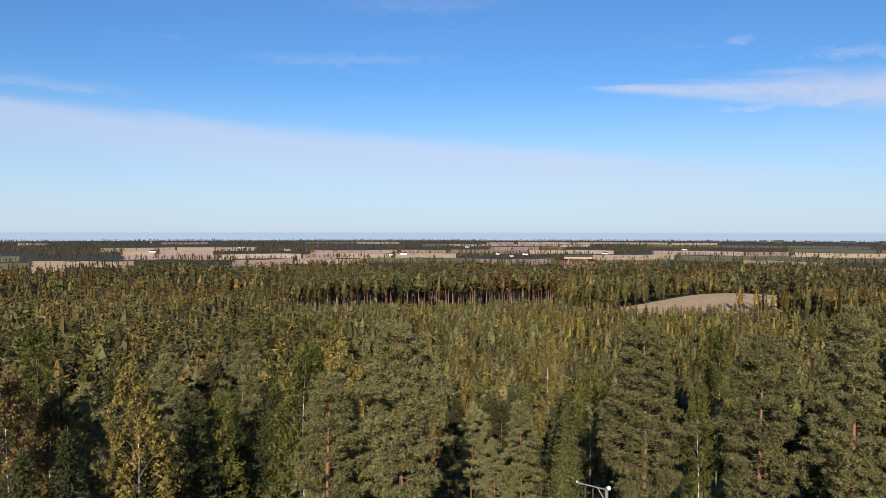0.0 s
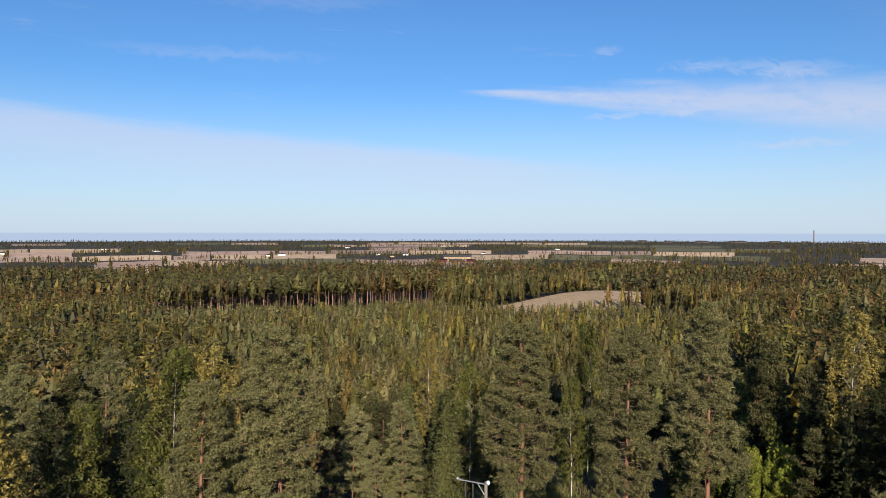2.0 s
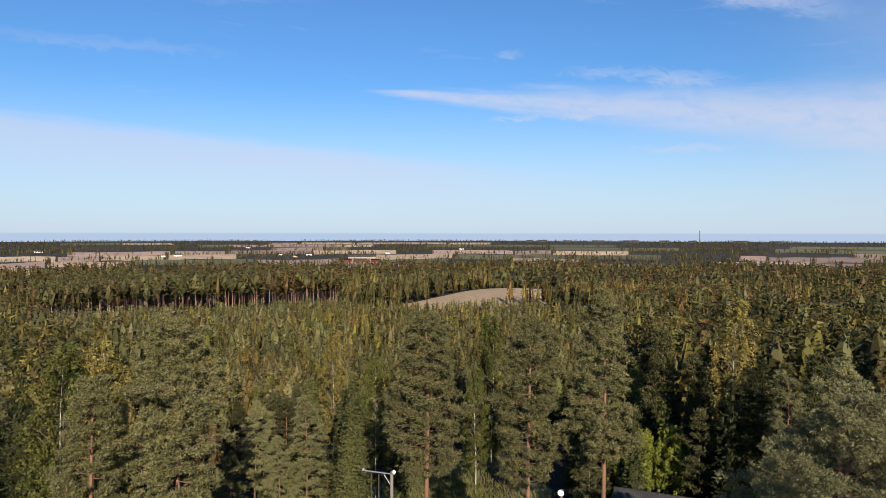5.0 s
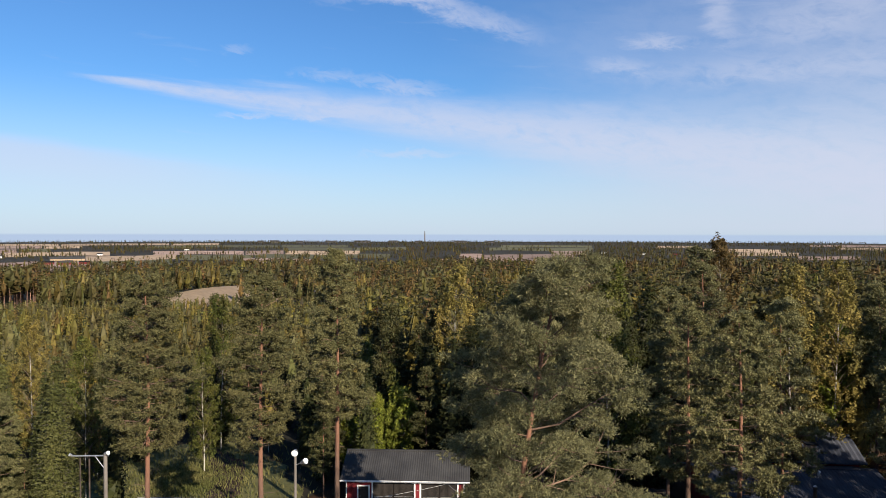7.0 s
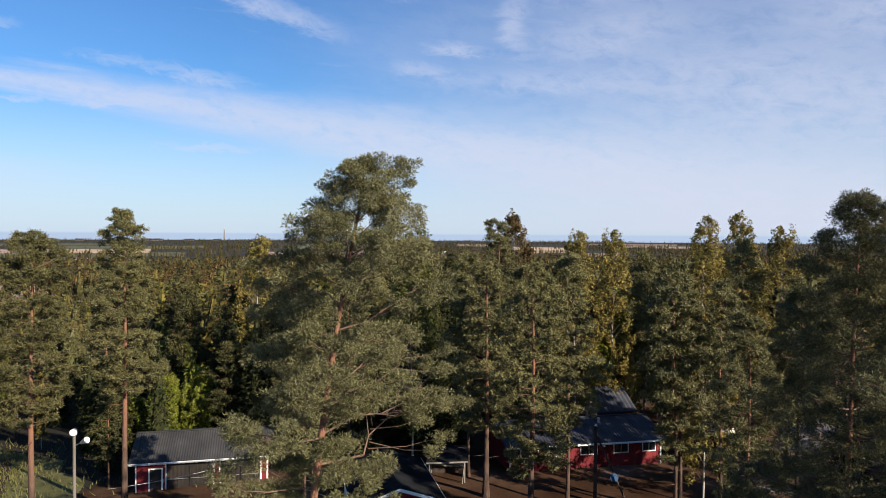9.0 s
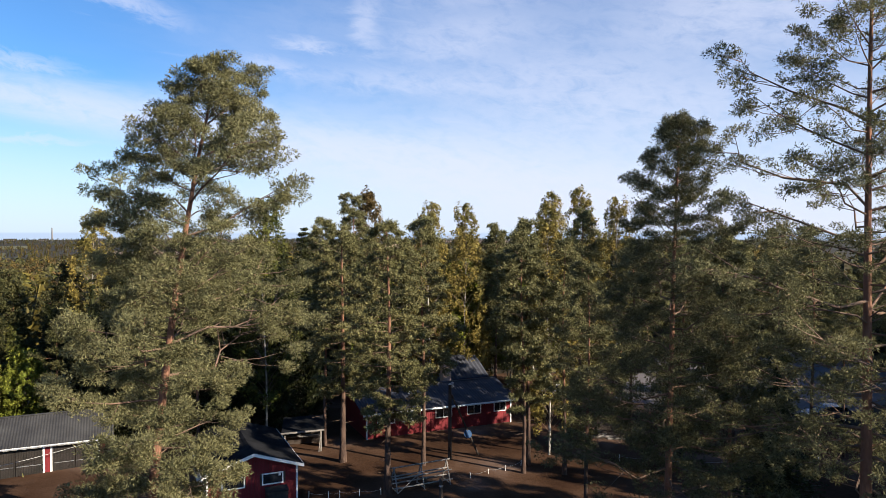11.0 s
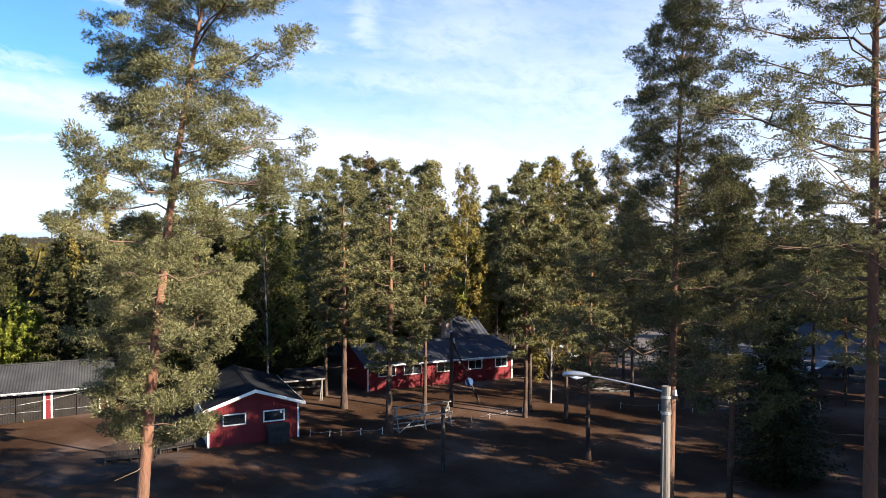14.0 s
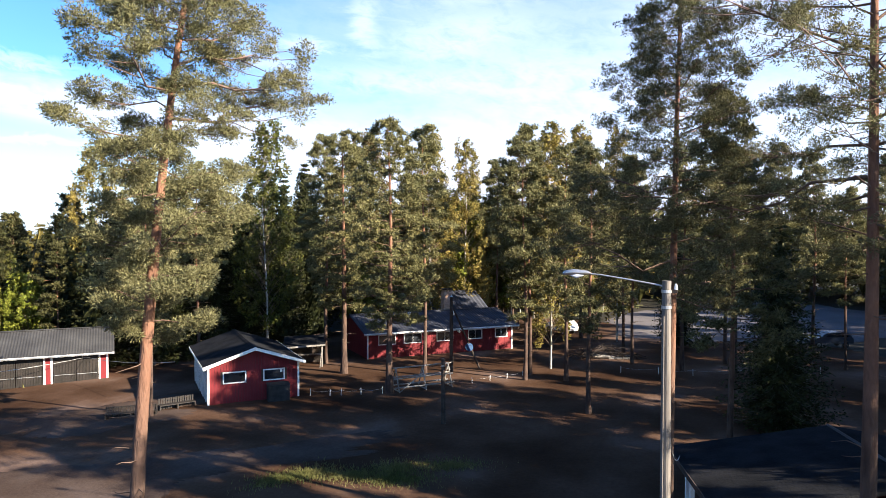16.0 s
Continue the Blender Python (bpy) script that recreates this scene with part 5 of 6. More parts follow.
# ---- poles and yard things ----
def build_street_lamp():
    e = thing("street_lamp", pose(20.6, 2.05, float(land(20, 2)) - 0.1), "street lamp on a grey wooden pole with a long arm", "lamp post")
    top = 10.6 - e.location.z
    part("pole", rod((0, 0, 0), (0, 0, top), 0.165, 0.125, 14), M_pole, e)
    hz = 10.78 - e.location.z
    line = [(-0.02, 0.05, hz - 0.34), (-0.04, 0.35, hz - 0.28), (-0.12, 1.0, hz - 0.17), (-0.24, 1.8, hz - 0.04), (-0.3, 2.3, hz)]
    part("arm", mesh_from("arm", *tube(line, [0.028, 0.026, 0.024, 0.022, 0.022], 8), M_steel, True), None, e)
    hd = part("lamp_head", mesh_from("lamp_head", *tube([(-0.27, 2.1, hz), (-0.29, 2.25, hz + 0.02), (-0.33, 2.6, hz + 0.03), (-0.37, 2.85, hz), (-0.38, 2.9, hz - 0.02)], [0.035, 0.07, 0.09, 0.07, 0.02], 10), M_steel, True), None, e, "grey lamp housing")
    part("lens", mesh_from("lens", *tube([(-0.31, 2.3, hz - 0.06), (-0.33, 2.5, hz - 0.09), (-0.35, 2.72, hz - 0.05)], [0.02, 0.07, 0.02], 8), M_lens, True), None, hd)
    for z in (top - 0.3, top - 0.75):
        part("clamp", rod((0, 0, z - 0.04), (0, 0, z + 0.04), 0.15, 0.15, 12), M_steel, e)
    part("bracket", box(-0.05, -0.3, top - 0.34, 0.05, -0.1, top - 0.24), M_dark_wood, e)
    part("insulator", rod((0, -0.25, top - 0.24), (0, -0.25, top - 0.08), 0.05, 0.03), M_lens, e)
    part("conduit", rod((-0.16, 0.08, 0.3), (-0.14, 0.06, top - 1.0), 0.022), M_pole, e)


def build_spot_pole():
    x, y = 26.5, 51.4
    z = float(land(x, y)) - 0.1
    e = thing("floodlight_pole", pose(x, y, z, 0, 0, -40), "grey light pole with a round floodlight and reflector arm", "lamp post")
    top = 7.35 - z
    part("pole", rod((0, 0, 0), (0, 0, top), 0.13, 0.11, 12), M_pole, e)
    hd = part("floodlight", rod((0, -0.25, top + 0.30), (0, 0.12, top + 0.36), 0.28, 0.18, 16), M_steel, e, "round steel floodlight")
    part("glass", rod((0, -0.275, top + 0.296), (0, -0.252, top + 0.30), 0.24, 0.26, 16), M_lens, hd)
    part("bracket", rod((0, 0, top), (0, 0, top + 0.32), 0.05), M_steel, e)
    part("arm", rod((0, 0, top - 0.75), (0.55, -0.25, top - 0.45), 0.03), M_steel, e)
    sp = part("side_lamp", rod((0.5, -0.2, top - 0.5), (0.95, -0.5, top - 0.22), 0.10, 0.25, 14), M_steel, e, "tilted side reflector")
    part("glass", rod((0.955, -0.505, top - 0.218), (0.97, -0.52, top - 0.21), 0.22, 0.22, 14), M_lens, sp)


def build_h_pole():
    x, y = 13.7, 57.6
    z = float(land(x, y)) - 0.1
    e = thing("light_mast", pose(x, y, z, 0, 0, -41), "grey wooden light mast with a crossbar and lamps", "lamp post")
    top = 8.6 - z
    part("pole", rod((0, 0, 0), (0, 0, top), 0.17, 0.14, 12), M_pole, e)
    part("pole", rod((-1.75, 0.9, 0), (-1.75, 0.9, top - 0.5), 0.07, 0.06, 10), M_dark_wood, e)
    part("pole", rod((-2.25, 0.5, 0), (-2.25, 0.5, top - 0.4), 0.07, 0.06, 10), M_dark_wood, e)
    part("crossbar", rod((-2.6, 0, top - 0.25), (0.25, 0, top - 0.18), 0.055), M_steel, e)
    part("strut", rod((0, 0, top - 1.3), (-0.8, 0, top - 0.25), 0.03), M_steel, e)
    hd = part("lamp_head", rod((0.05, -0.1, top + 0.0), (0.35, -0.25, top + 0.1), 0.11, 0.17, 12), M_steel, e)
    part("glass", rod((0.355, -0.252, top + 0.102), (0.37, -0.26, top + 0.11), 0.15, 0.15, 12), M_lens, hd)
    hd = part("lamp_head", rod((-2.6, 0.0, top - 0.22), (-2.75, -0.1, top - 0.12), 0.08, 0.13, 12), M_steel, e)
    part("glass", rod((-2.755, -0.102, top - 0.118), (-2.765, -0.11, top - 0.11), 0.11, 0.11, 12), M_lens, hd)


def build_stayed_pole():
    x, y = 54.9, 22.9
    e = thing("braced_pole", pose(x, y, float(land(x, y)) - 0.05), "dark wooden pole with a slanting brace and blue disc", "pole")
    part("pole", rod((0, 0, 0), (0, 0, 6.5), 0.17, 0.13, 12), M_dark_wood, e)
    part("brace", rod((2.0, -1.9, 0), (0.1, -0.1, 5.6), 0.09, 0.08, 10), M_dark_wood, e)
    part("disc", rod((1.1, -1.2, 2.1), (1.06, -1.24, 2.12), 0.36, 0.36, 20), M_blue, e, "round blue board on the brace")
    part("cap", rod((0, 0, 6.5), (0, 0, 6.62), 0.15, 0.04, 10), M_lens, e)
    x, y = 39.6, 17.1
    e = thing("post", pose(x, y, float(land(x, y)) - 0.05), "dark weathered wooden post standing in the yard", "post")
    part("pole", rod((0, 0, 0), (0, 0, 4.2), 0.15, 0.12, 10), M_dark_wood, e)
    part("clamp", rod((0, 0, 3.7), (0, 0, 3.8), 0.14, 0.14, 10), M_steel, e)


def build_rack():
    e = thing("ski_rack", pose(45.9, 23.3, float(land(47, 22)), 0, 0, -40.0), "pale weathered wooden rack of leaning frames and rails", "rack")
    ln = 4.4
    for k in range(3):
        x = ln * k / 2
        part("leg", rod((x, 0, 0), (x, 0.75, 1.8), 0.05, sides=6), M_grey_wood, e)
        part("leg", rod((x, 1.5, 0), (x, 0.75, 1.8), 0.05, sides=6), M_grey_wood, e)
        part("tie", box(x - 0.03, 0.05, 0.12, x + 0.03, 1.45, 0.2), M_grey_wood, e)
    for y, z in ((0.75, 1.8), (0.47, 1.05), (1.03, 1.05), (0.2, 0.42), (1.3, 0.42)):
        part("rail", rod((-0.25, y - 0.04, z), (ln + 0.25, y - 0.04, z + 0.02), 0.055, sides=6), M_grey_wood, e)
    part("rail", rod((0, 0.02, 0.1), (ln / 2, 0.55, 1.3), 0.04, sides=6), M_grey_wood, e)


def build_carport():
    e = thing("shelter", pose(50.6, 36.9, float(land(51, 36)), 0, 0, -57.0), "open lean-to shelter with dark inside and pale roof edge", "shelter")
    w, ln = 3.3, 3.0
    for x, y, h in ((0.08, 0, 1.95), (w - 0.08, 0, 2.15), (0.08, ln, 2.4), (w - 0.08, ln, 2.5)):
        part("post", box(x - 0.06, y - 0.06, -0.1, x + 0.06, y + 0.06, h), M_grey_wood, e)
    part("roof", slab([(-0.2, -0.35, 2.0), (w + 0.2, -0.35, 2.2), (w + 0.2, ln + 0.2, 2.6), (-0.2, ln + 0.2, 2.45)], 0.08), M_roof, e)
    part("fascia", prism([(-0.2, 2.02), (w + 0.2, 2.22), (w + 0.2, 2.08), (-0.2, 1.88)], -0.4, -0.355), M_grey_wood, e, "pale bare edge board")
    part("back_wall", box(0.1, ln - 0.02, 0, w - 0.1, ln + 0.04, 2.3), M_dark_wood, e)
    part("side_wall", box(0.02, 0.1, 0, 0.08, ln - 0.05, 1.95), M_dark_wood, e)
    part("board", rod((w - 0.3, -0.3, 0), (w - 0.15, 0.0, 1.5), 0.04, sides=4), M_grey_wood, e, "loose board leaning on the post")
    part("shelf", box(0.2, ln - 0.6, 0.8, w - 0.2, ln - 0.05, 0.86), M_grey_wood, e)


def build_bench(x, y, turn, ln):
    e = thing("slatted_bench", pose(x, y, float(land(x, y)) + 0.02, 0, 0, turn), "long dark slatted bench on the sand", "bench", "benches by the shed")
    n = int(ln / 0.16)
    for k in range(n):
        a = ln * (k + 0.15) / n
        part("slat", box(a, 0, 0.1, a + 0.1, 0.05, 0.85), M_dark_door, e)
    part("seat", box(0, -0.5, 0.42, ln, -0.02, 0.47), M_dark_door, e)
    part("rail", box(0, 0.052, 0.7, ln, 0.1, 0.8), M_dark_door, e)
    for k in range(3):
        a = ln * k / 2 * 0.96
        part("leg", box(a, -0.46, 0, a + 0.08, 0.09, 0.41), M_dark_door, e)


def build_railing():
    e = thing("railing", pose(20.6, 73.5, float(land(24.0, 70.6)), 0, 0, -41.0), "grey wooden railing at the edge of the clearing", "railing")
    ln = 9.0
    for k in range(6):
        x = ln * k / 5
        part("post", box(x - 0.06, -0.06, -0.4, x + 0.06, 0.06, 1.05), M_grey_wood, e)
    part("top_rail", box(-0.2, -0.10, 1.05, ln + 0.2, 0.10, 1.11), M_grey_wood, e)
    part("rail", box(-0.1, -0.09, 0.62, ln + 0.1, -0.062, 0.76), M_grey_wood, e)
    part("rail", box(-0.1, -0.09, 0.25, ln + 0.1, -0.062, 0.39), M_grey_wood, e)


def rope_line(name, points, sag, r, mat, label, category):
    v = []
    for a, b in zip(points, points[1:]):
        a, b = np.array(a), np.array(b)
        s = np.linspace(0, 1, 10)[:, None]
        p = a + (b - a) * s
        p[:, 2] -= sag * 4 * (s[:, 0] * (1 - s[:, 0]))
        v.append(p if not v else p[1:])
    ob = new(name, mesh_from(name, *tube(np.concatenate(v), np.full(sum(len(q) for q in v), r), 5), mat, True))
    return tagged(ob, label, category)


def stake_row(points, h, label):
    first = None
    for x, y in points:
        m = pose(x, y, float(land(x, y)), 3, -2, 20 * x)
        if first is None:
            first = thing("stake", m, label, "stake", "stakes of the rope fence")
            part("rod", rod((0, 0, -0.1), (0, 0, h), 0.024, 0.02, 6), M_white, first)
            part("cap", rod((0, 0, h), (0, 0, h + 0.03), 0.028, 0.014, 6), M_white, first)
        else:
            copy_thing(first, m)
    rope_line("rope", [(x, y, float(land(x, y)) + h * 0.85) for x, y in points], 0.12, 0.007, M_cable, "thin pale rope strung between stakes", "rope")


build_street_lamp()
build_spot_pole()
build_h_pole()
build_stayed_pole()
build_rack()
build_carport()
build_bench(33.0, 38.3, -50, 3.2)
build_bench(35.6, 36.4, -30, 2.4)
build_railing()
stake_row([(42.6, 28.9), (43.2, 27.6), (43.6, 26.9), (44.4, 25.7), (45.3, 24.4)], 0.55, "short white stake of a low rope fence")
stake_row([(51.2, 19.6), (52.6, 18.6), (53.9, 17.6), (55.6, 16.8)], 0.5, "short white stake of a rope fence among pines")
stake_row([(60.0, 9.5), (60.6, 6.5), (61.0, 3.8), (62.5, 0.5), (66.0, -6.0)], 0.6, "short white stake at the parking lot")
rope_line("cable", [(31.0, 55.0, 1.3), (43.0, 52.0, 1.2), (37.3, 36.5, 2.9)], 0.25, 0.018, M_cable, "thin pale cable strung from the garage to the shed", "cable")
rope_line("cable", [(20.7, 1.95, 6.0), (30.8, 2.4, 2.75)], 0.5, 0.015, M_cable, "cable hanging from the lamp pole to the roof", "cable")


def build_car(x, y, turn, paint, label):
    e = thing("car", pose(x, y, float(land(x, y)) + 0.25, 0, 0, turn), label, "car", "cars on the lot")
    prof = [(-2.2, 0.35), (-2.25, 0.75), (-2.1, 0.95), (-1.95, 1.0), (-1.7, 1.42), (-0.9, 1.5), (0.2, 1.46), (1.0, 0.98), (1.95, 0.82), (2.22, 0.6), (2.2, 0.32)]
    bm = prism(prof, -0.86, 0.86)
    bmesh.ops.bevel(bm, geom=bm.edges[:], offset=0.07, segments=2, affect="EDGES")
    part("body", bm, paint, e)
    for s in (-1, 1):
        y = 0.862 * s
        for pts in ([(-1.72, 1.02), (-1.55, 1.36), (-0.92, 1.40), (-0.92, 1.02)], [(-0.84, 1.02), (-0.84, 1.40), (0.12, 1.36), (0.75, 1.02)]):
            part("side_window", prism(pts, min(y, y + 0.008 * s), max(y, y + 0.008 * s)), M_glass, e)
        for x in (-1.35, 1.35):
            wl = part("wheel", rod((x, 0.74 * s, 0.2), (x, 0.89 * s, 0.2), 0.32, 0.32, 18), M_rubber, e)
            part("rim", rod((x, 0.885 * s, 0.2), (x, 0.9 * s, 0.2), 0.2, 0.19, 14), M_steel, wl)
        part("headlight", box(2.08, 0.55 * s - 0.16, 0.58, 2.235, 0.55 * s + 0.16, 0.72), M_lens, e)
        part("mirror", box(0.62, 0.9 * s - 0.08, 1.0, 0.76, 0.9 * s + 0.08, 1.13), paint, e)
    part("windscreen", prism([(0.30, 1.42), (0.96, 1.03), (0.99, 1.04), (0.33, 1.44)], -0.7, 0.7), M_glass, e)


build_car(81.5, -8.0, 112.0, M_car, "parked blue-grey estate car on the gravel lot")
build_car(80.5, 19.8, 60.0, M_white, "white car parked behind the pines")


def build_brush_pile(x, y, turn):
    e = thing("brush_pile", pose(x, y, float(land(x, y)), 0, 0, turn), "dark heap of cut branches and logs beneath the pines", "brush pile")
    rng = np.random.default_rng(91)
    arms = []
    for k in range(260):
        a, s = rng.uniform(-3.0, 3.0), rng.uniform(0.9, 2.4)
        hgt = 1.15 * math.exp(-(a / 1.9) ** 2)
        c = np.array([a, rng.normal(scale=0.55), rng.uniform(0.05, 0.1 + hgt)])
        d = rng.normal(size=3) * [1, 0.8, 0.25]
        d /= np.linalg.norm(d)
        p = c + d * s * np.linspace(-0.5, 0.5, 4)[:, None] + rng.normal(scale=0.05, size=(4, 3))
        p[:, 2] = np.maximum(p[:, 2], 0.03)
        arms.append(tube(p, rng.uniform(0.015, 0.04) * np.array([1, 0.9, 0.6, 0.3]), 4))
    part("brushwood", mesh_from("brushwood", *joined(arms), M_dark_wood, True), None, e)
    for k in range(7):
        a = rng.uniform(-2.6, 1.2)
        part("log", rod((a, -0.7 + 0.2 * k, 0.14 + 0.1 * (k % 3)), (a + 2.2, -0.6 + 0.18 * k, 0.16 + 0.12 * (k % 2)), 0.11, 0.09, 9), M_grey_wood, e, "grey barked log")


build_brush_pile(66.5, 12.0, -70)


# ---- the plain ----
def polar(az, r):
    return r * math.sin(radians(az)), r * math.cos(radians(az))


FIELDS = []


def field(az0, az1, r0, r1, mat, label):
    """A flat field between two bearings and two distances."""
    FIELDS.append((az0, az1, r0, r1))
    n, m = 10, 4
    rng = np.random.default_rng(len(FIELDS))
    v = []
    for j in range(m + 1):
        for i in range(n + 1):
            a = az0 + (az1 - az0) * i / n
            r = r0 + (r1 - r0) * j / m + 45 * math.sin(a * 0.5 + len(FIELDS) * 2.1) + 12 * math.sin(a * 2.3)
            x, y = polar(a, r)
            v.append((x, y, float(land(x, y)) + 0.15 + 0.03 * (len(FIELDS) % 9)))
    f = [(j * (n + 1) + i, (j + 1) * (n + 1) + i, (j + 1) * (n + 1) + i + 1, j * (n + 1) + i + 1) for j in range(m) for i in range(n)]
    ob = new("field", mesh_from("field", v, f, mat, True))
    tagged(ob, label, "field", "fields of the plain")


PL, ST, ME = "pinkish-brown ploughed field on the plain", "pale straw-coloured stubble field on the plain", "green meadow on the plain"
frng = np.random.default_rng(31)
for r0, r1, share in ((1110, 1310, 0.62), (1312, 1570, 0.8), (1572, 1910, 0.78), (1912, 2310, 0.75), (2312, 2800, 0.6), (2900, 3400, 0.45), (3500, 4100, 0.4)):
    a = -42.0
    while a < 70:
        w = frng.uniform(2.0, 7.5)
        if frng.uniform() < share * (1.0 if a < 28 else 0.62):
            m, lab = ((M_field, PL), (M_field, PL), (M_stubble, ST), (M_meadow, ME))[frng.integers(4)]
            field(a, a + w - 0.15, r0, r1, m, lab)
        a += w
# the pale field on the wooded slope
c, s = math.cos(radians(25)), math.sin(radians(25))
v = []
for j in range(9):
    for i in range(13):
        a = -86 + 148 * i / 12
        b = (-39 + 67 * j / 8) * (1 - 0.25 * abs(a) / 50)
        x, y = 172 + a * c - b * s, 415 + a * s + b * c
        v.append((x, y, float(land(x, y)) + 0.35))
slope_field = new("field", mesh_from("field", v, [(j * 13 + i, j * 13 + i + 1, (j + 1) * 13 + i + 1, (j + 1) * 13 + i) for j in range(8) for i in range(12)], M_slope, True))
tagged(slope_field, "tan stubble field on a slope among the woods", "field", "fields of the plain")


def in_fields(x, y):
    r, a = np.hypot(x, y), np.degrees(np.arctan2(x, y))
    hit = np.zeros(len(x), bool)
    for a0, a1, r0, r1 in FIELDS:
        hit |= (a > a0) & (a < a1) & (r > r0 - 25) & (r < r1 + 25)
    return hit


hx, hy = [], []
for a0, a1, r0, r1 in FIELDS:
    for edge, chance in ((0, 0.75), (1, 0.5)):
        if frng.uniform() < chance:
            n = frng.integers(14, 60)
            a = a0 + (a1 - a0) * (frng.uniform(0, 1, n) if edge == 0 else frng.uniform(0, 0.04, n))
            r = (r0 + 45 * np.sin(a * 0.5) + frng.normal(scale=10, size=n)) if edge == 0 else frng.uniform(r0, r1, n)
            hx.append(r * np.sin(np.radians(a)))
            hy.append(r * np.cos(np.radians(a)))
plain_crowns = unit_crowns(3, 2, 2.4, 1, 5)
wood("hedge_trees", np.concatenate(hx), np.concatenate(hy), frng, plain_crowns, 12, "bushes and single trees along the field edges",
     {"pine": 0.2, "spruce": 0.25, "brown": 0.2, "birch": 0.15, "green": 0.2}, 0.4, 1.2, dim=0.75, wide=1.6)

x, y, rng = scatter(9, 1080, 2600, 22.0, -36, 94)
keep = ~in_fields(x, y) & (np.sin(x * 0.006) * np.sin(y * 0.007 + 1) + 0.25 * np.sin(x * 0.02) > -0.15) | (~in_fields(x, y) & (rng.uniform(size=len(x)) < 0.25))
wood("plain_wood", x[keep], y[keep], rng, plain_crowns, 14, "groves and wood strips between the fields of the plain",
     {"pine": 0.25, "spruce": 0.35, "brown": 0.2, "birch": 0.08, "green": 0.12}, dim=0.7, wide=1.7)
x, y, rng = scatter(10, 2600, 4800, 40.0, -36, 94)
keep = ~in_fields(x, y) & (np.sin(x * 0.004) * np.sin(y * 0.005 + 1) > -0.55)
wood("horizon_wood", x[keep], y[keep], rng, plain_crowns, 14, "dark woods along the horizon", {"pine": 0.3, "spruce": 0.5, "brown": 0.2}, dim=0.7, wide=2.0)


def house(x, y, turn, w, d, h, wall, roof, label, category="house", storeys=1):
    z = float(land(x, y))
    e = thing("farmhouse" if category == "house" else category.replace(" ", "_"), pose(x, y, z, 0, 0, turn), label, category)
    part("wall", prism([(-w / 2, -0.3), (w / 2, -0.3), (w / 2, h), (-w / 2, h)], -d / 2, d / 2), wall, e)
    for s in (-1, 1):
        part("roof", slab([(-w / 2 - 0.5, s * (d / 2 + 0.5), h - 0.1), (w / 2 + 0.5, s * (d / 2 + 0.5), h - 0.1), (w / 2 + 0.5, s * 0.01, h + d * 0.32), (-w / 2 - 0.5, s * 0.01, h + d * 0.32)], 0.25), roof, e)
        bm = bmesh.new()
        p = [bm.verts.new(q) for q in ((s * w / 2, -d / 2, h), (s * w / 2, d / 2, h), (s * w / 2, 0, h + d * 0.31))]
        bm.faces.new(p)
        part("gable", bm, wall, e)
    n = max(2, int(w / 4))
    for q in range(storeys):
        for k in range(n):
            wx = -w / 2 + w * (k + 0.5) / n
            part("window", box(wx - 0.6, -d / 2 - 0.06, 1.0 + 2.8 * q, wx + 0.6, -d / 2 - 0.01, 2.2 + 2.8 * q), M_glass, e)
    return e


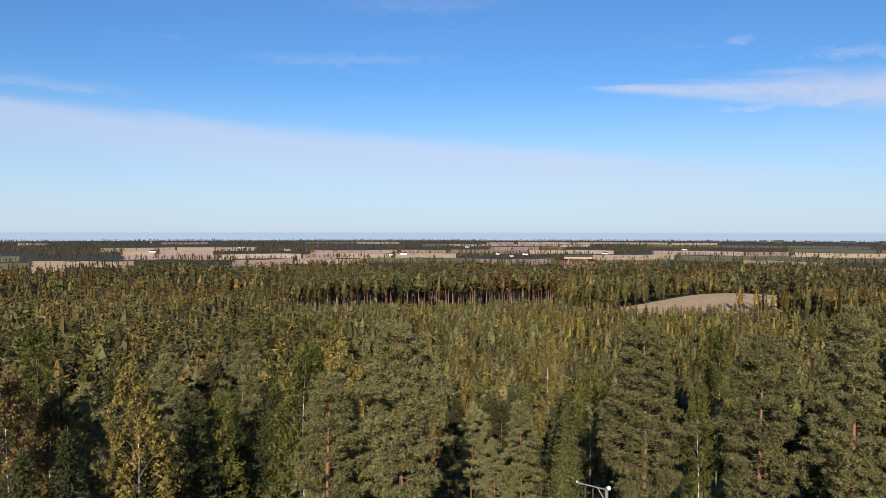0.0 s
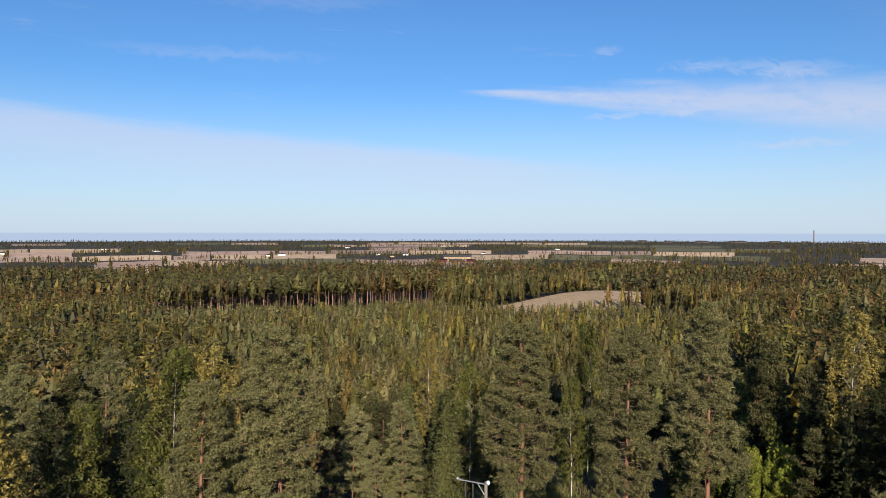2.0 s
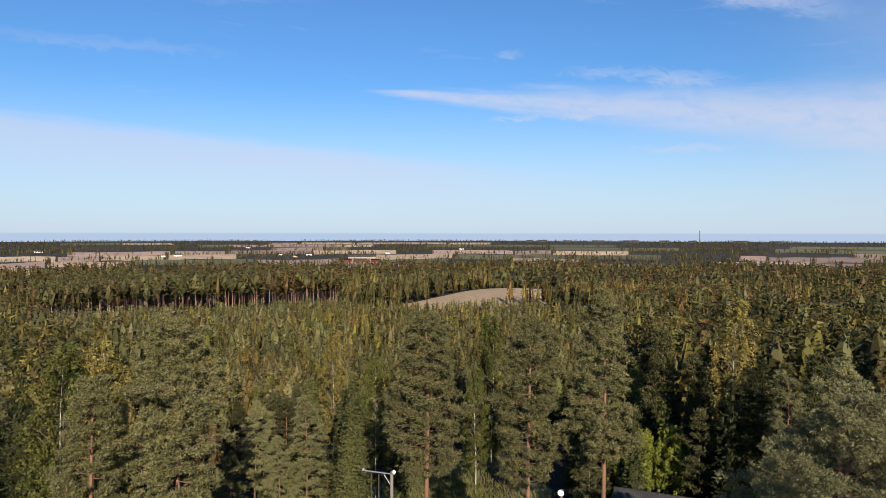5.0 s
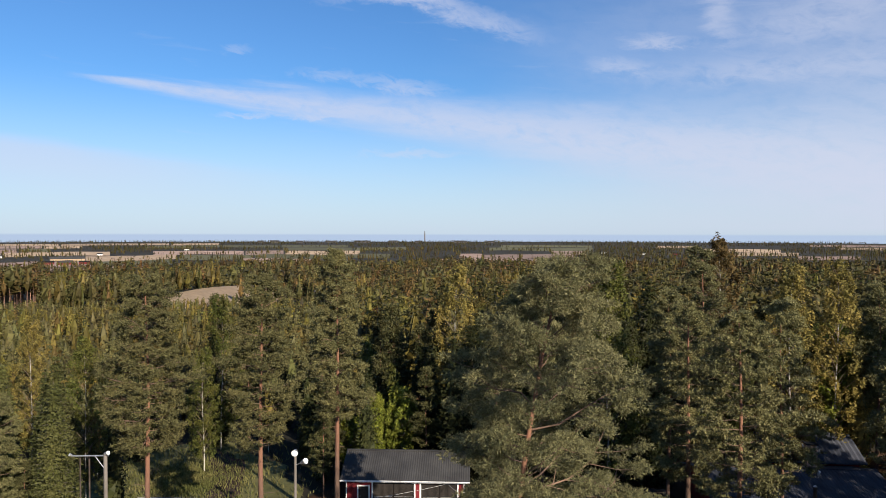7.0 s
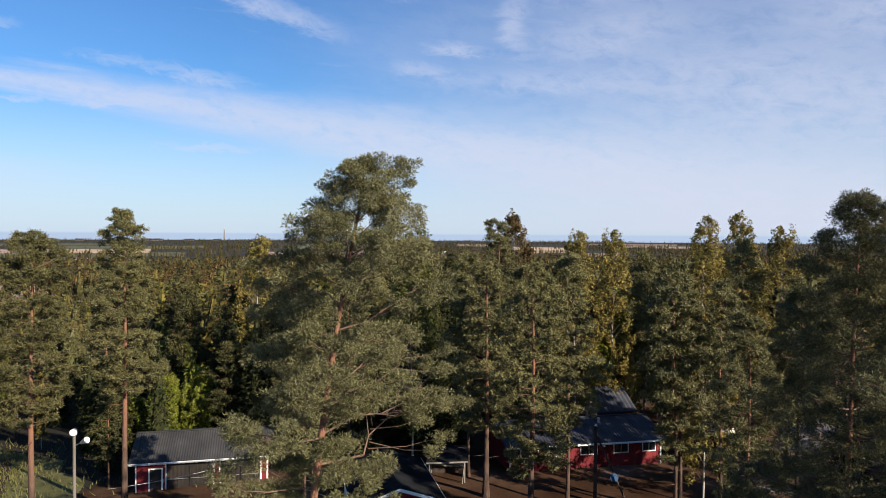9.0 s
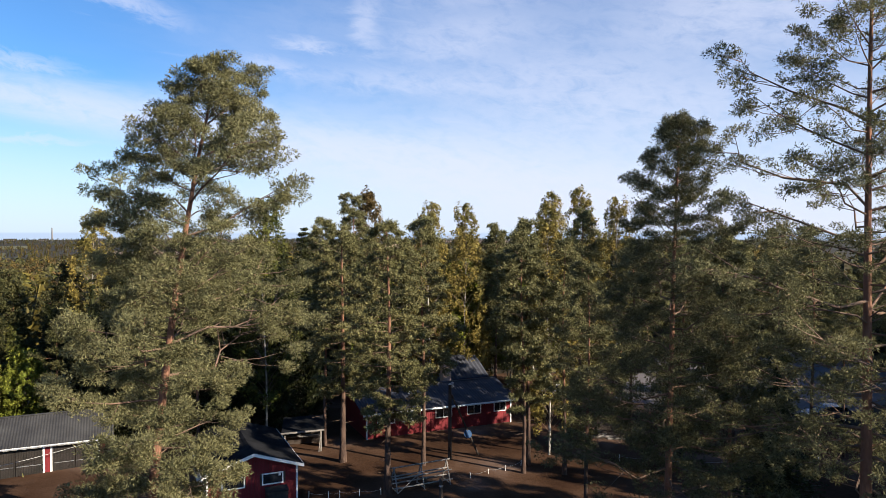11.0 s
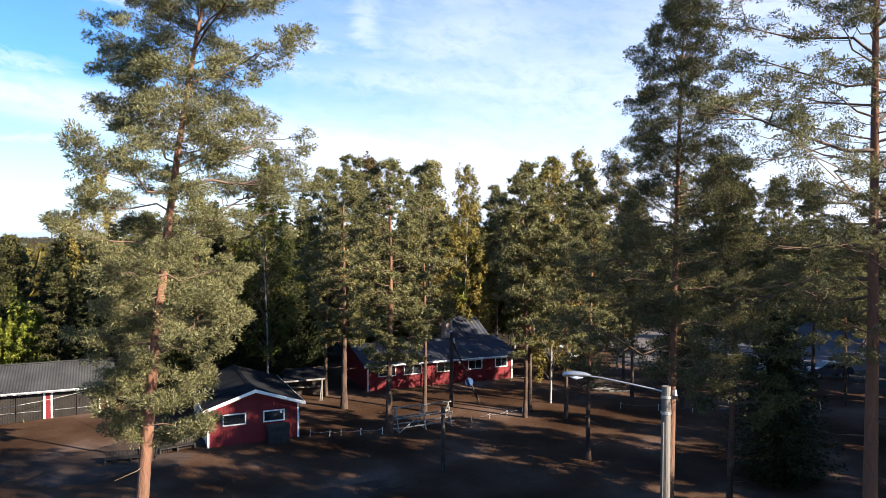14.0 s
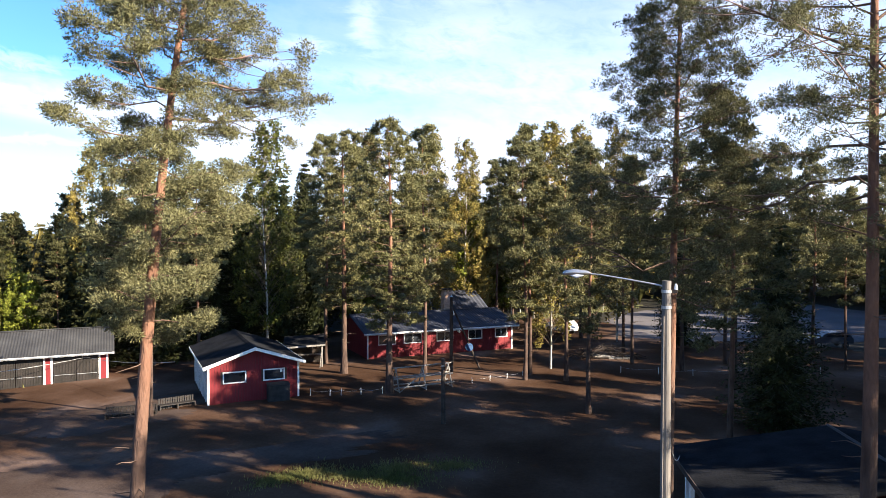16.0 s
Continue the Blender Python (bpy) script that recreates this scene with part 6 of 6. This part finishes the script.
rng = np.random.default_rng(77)
for az, r, w, wall, roof, lab in [(-4.2, 1790, 16, M_white, M_roof, "white farmhouse with a dark roof among fields"), (-3.2, 1830, 24, M_white, M_metal_roof, "white farm building among fields"),
        (4.4, 1860, 18, M_white, M_roof, "white farmhouse beside a grove"), (5.6, 1700, 15, M_stubble, M_roof, "yellow farmhouse on the plain"), (6.7, 1840, 20, M_white, M_metal_roof, "white farmhouse on the plain"),
        (9.7, 1420, 26, M_red, M_roof, "red farmhouse with outbuildings"), (10.8, 1400, 34, M_red, M_metal_roof, "long red barn with a grey roof"), (12.0, 1415, 22, M_red, M_roof, "red outbuilding of a farm"),
        (13.0, 1950, 18, M_white, M_roof, "white house on the plain"), (-22.5, 2180, 26, M_white, M_metal_roof, "white farm building on the plain"), (-12.5, 2300, 30, M_white, M_metal_roof, "pale farm hall on the plain"),
        (-10.5, 2350, 22, M_red, M_roof, "red farm building on the plain"), (2.0, 2700, 24, M_white, M_roof, "white house far off on the plain"), (-16.0, 2600, 30, M_white, M_metal_roof, "pale hall far off on the plain"),
        (55.0, 1960, 20, M_white, M_roof, "white house behind a field"), (57.5, 1980, 22, M_red, M_roof, "red house behind a field"), (60.5, 1700, 16, M_white, M_roof, "white house among woods"),
        (52.0, 2050, 24, M_white, M_metal_roof, "pale hall behind a field"), (19.0, 2450, 22, M_white, M_roof, "white house far off")]:
    x, y = polar(az, r)
    house(x, y, -az + rng.uniform(-25, 25), w * 0.7, w * 0.34, 3.8, wall, roof, lab)
x, y = polar(10.9, 1600)
house(x, y, -8, 62, 14, 4.0, M_stubble, M_metal_roof, "very long low farm hall with a grey roof", "farm hall")
for az, w, h in ((24.5, 60, 14), (25.6, 90, 18), (30.0, 120, 12), (32.5, 160, 14), (35.0, 90, 16), (37.0, 60, 12), (40.5, 140, 14), (43.0, 80, 12), (27.5, 70, 12)):
    x, y = polar(az, 4450)
    house(x, y, -az, w * 0.6, 24, h * 0.34, M_gravel, M_metal_roof, "pale industrial hall on the horizon", "industrial hall", 2)
x, y = polar(37.6, 4500)
stack = thing("smokestack", pose(x, y, -30), "tall grey factory smokestack on the horizon", "chimney")
part("shaft", rod((0, 0, 0), (0, 0, 72), 4.0, 2.6, 14), M_pole, stack)
part("rim", rod((0, 0, 72), (0, 0, 74), 3.0, 3.0, 14), M_steel, stack)
x, y = polar(-22.6, 3300)
mast = thing("radio_mast", pose(x, y, -30), "slim red and white radio mast above the woods", "mast")
for k in range(6):
    part("section", rod((0, 0, 10 * k), (0, 0, 10 * k + 10), 1.3 - 0.15 * k, 1.15 - 0.15 * k, 6), M_white if k % 2 else M_red, mast)
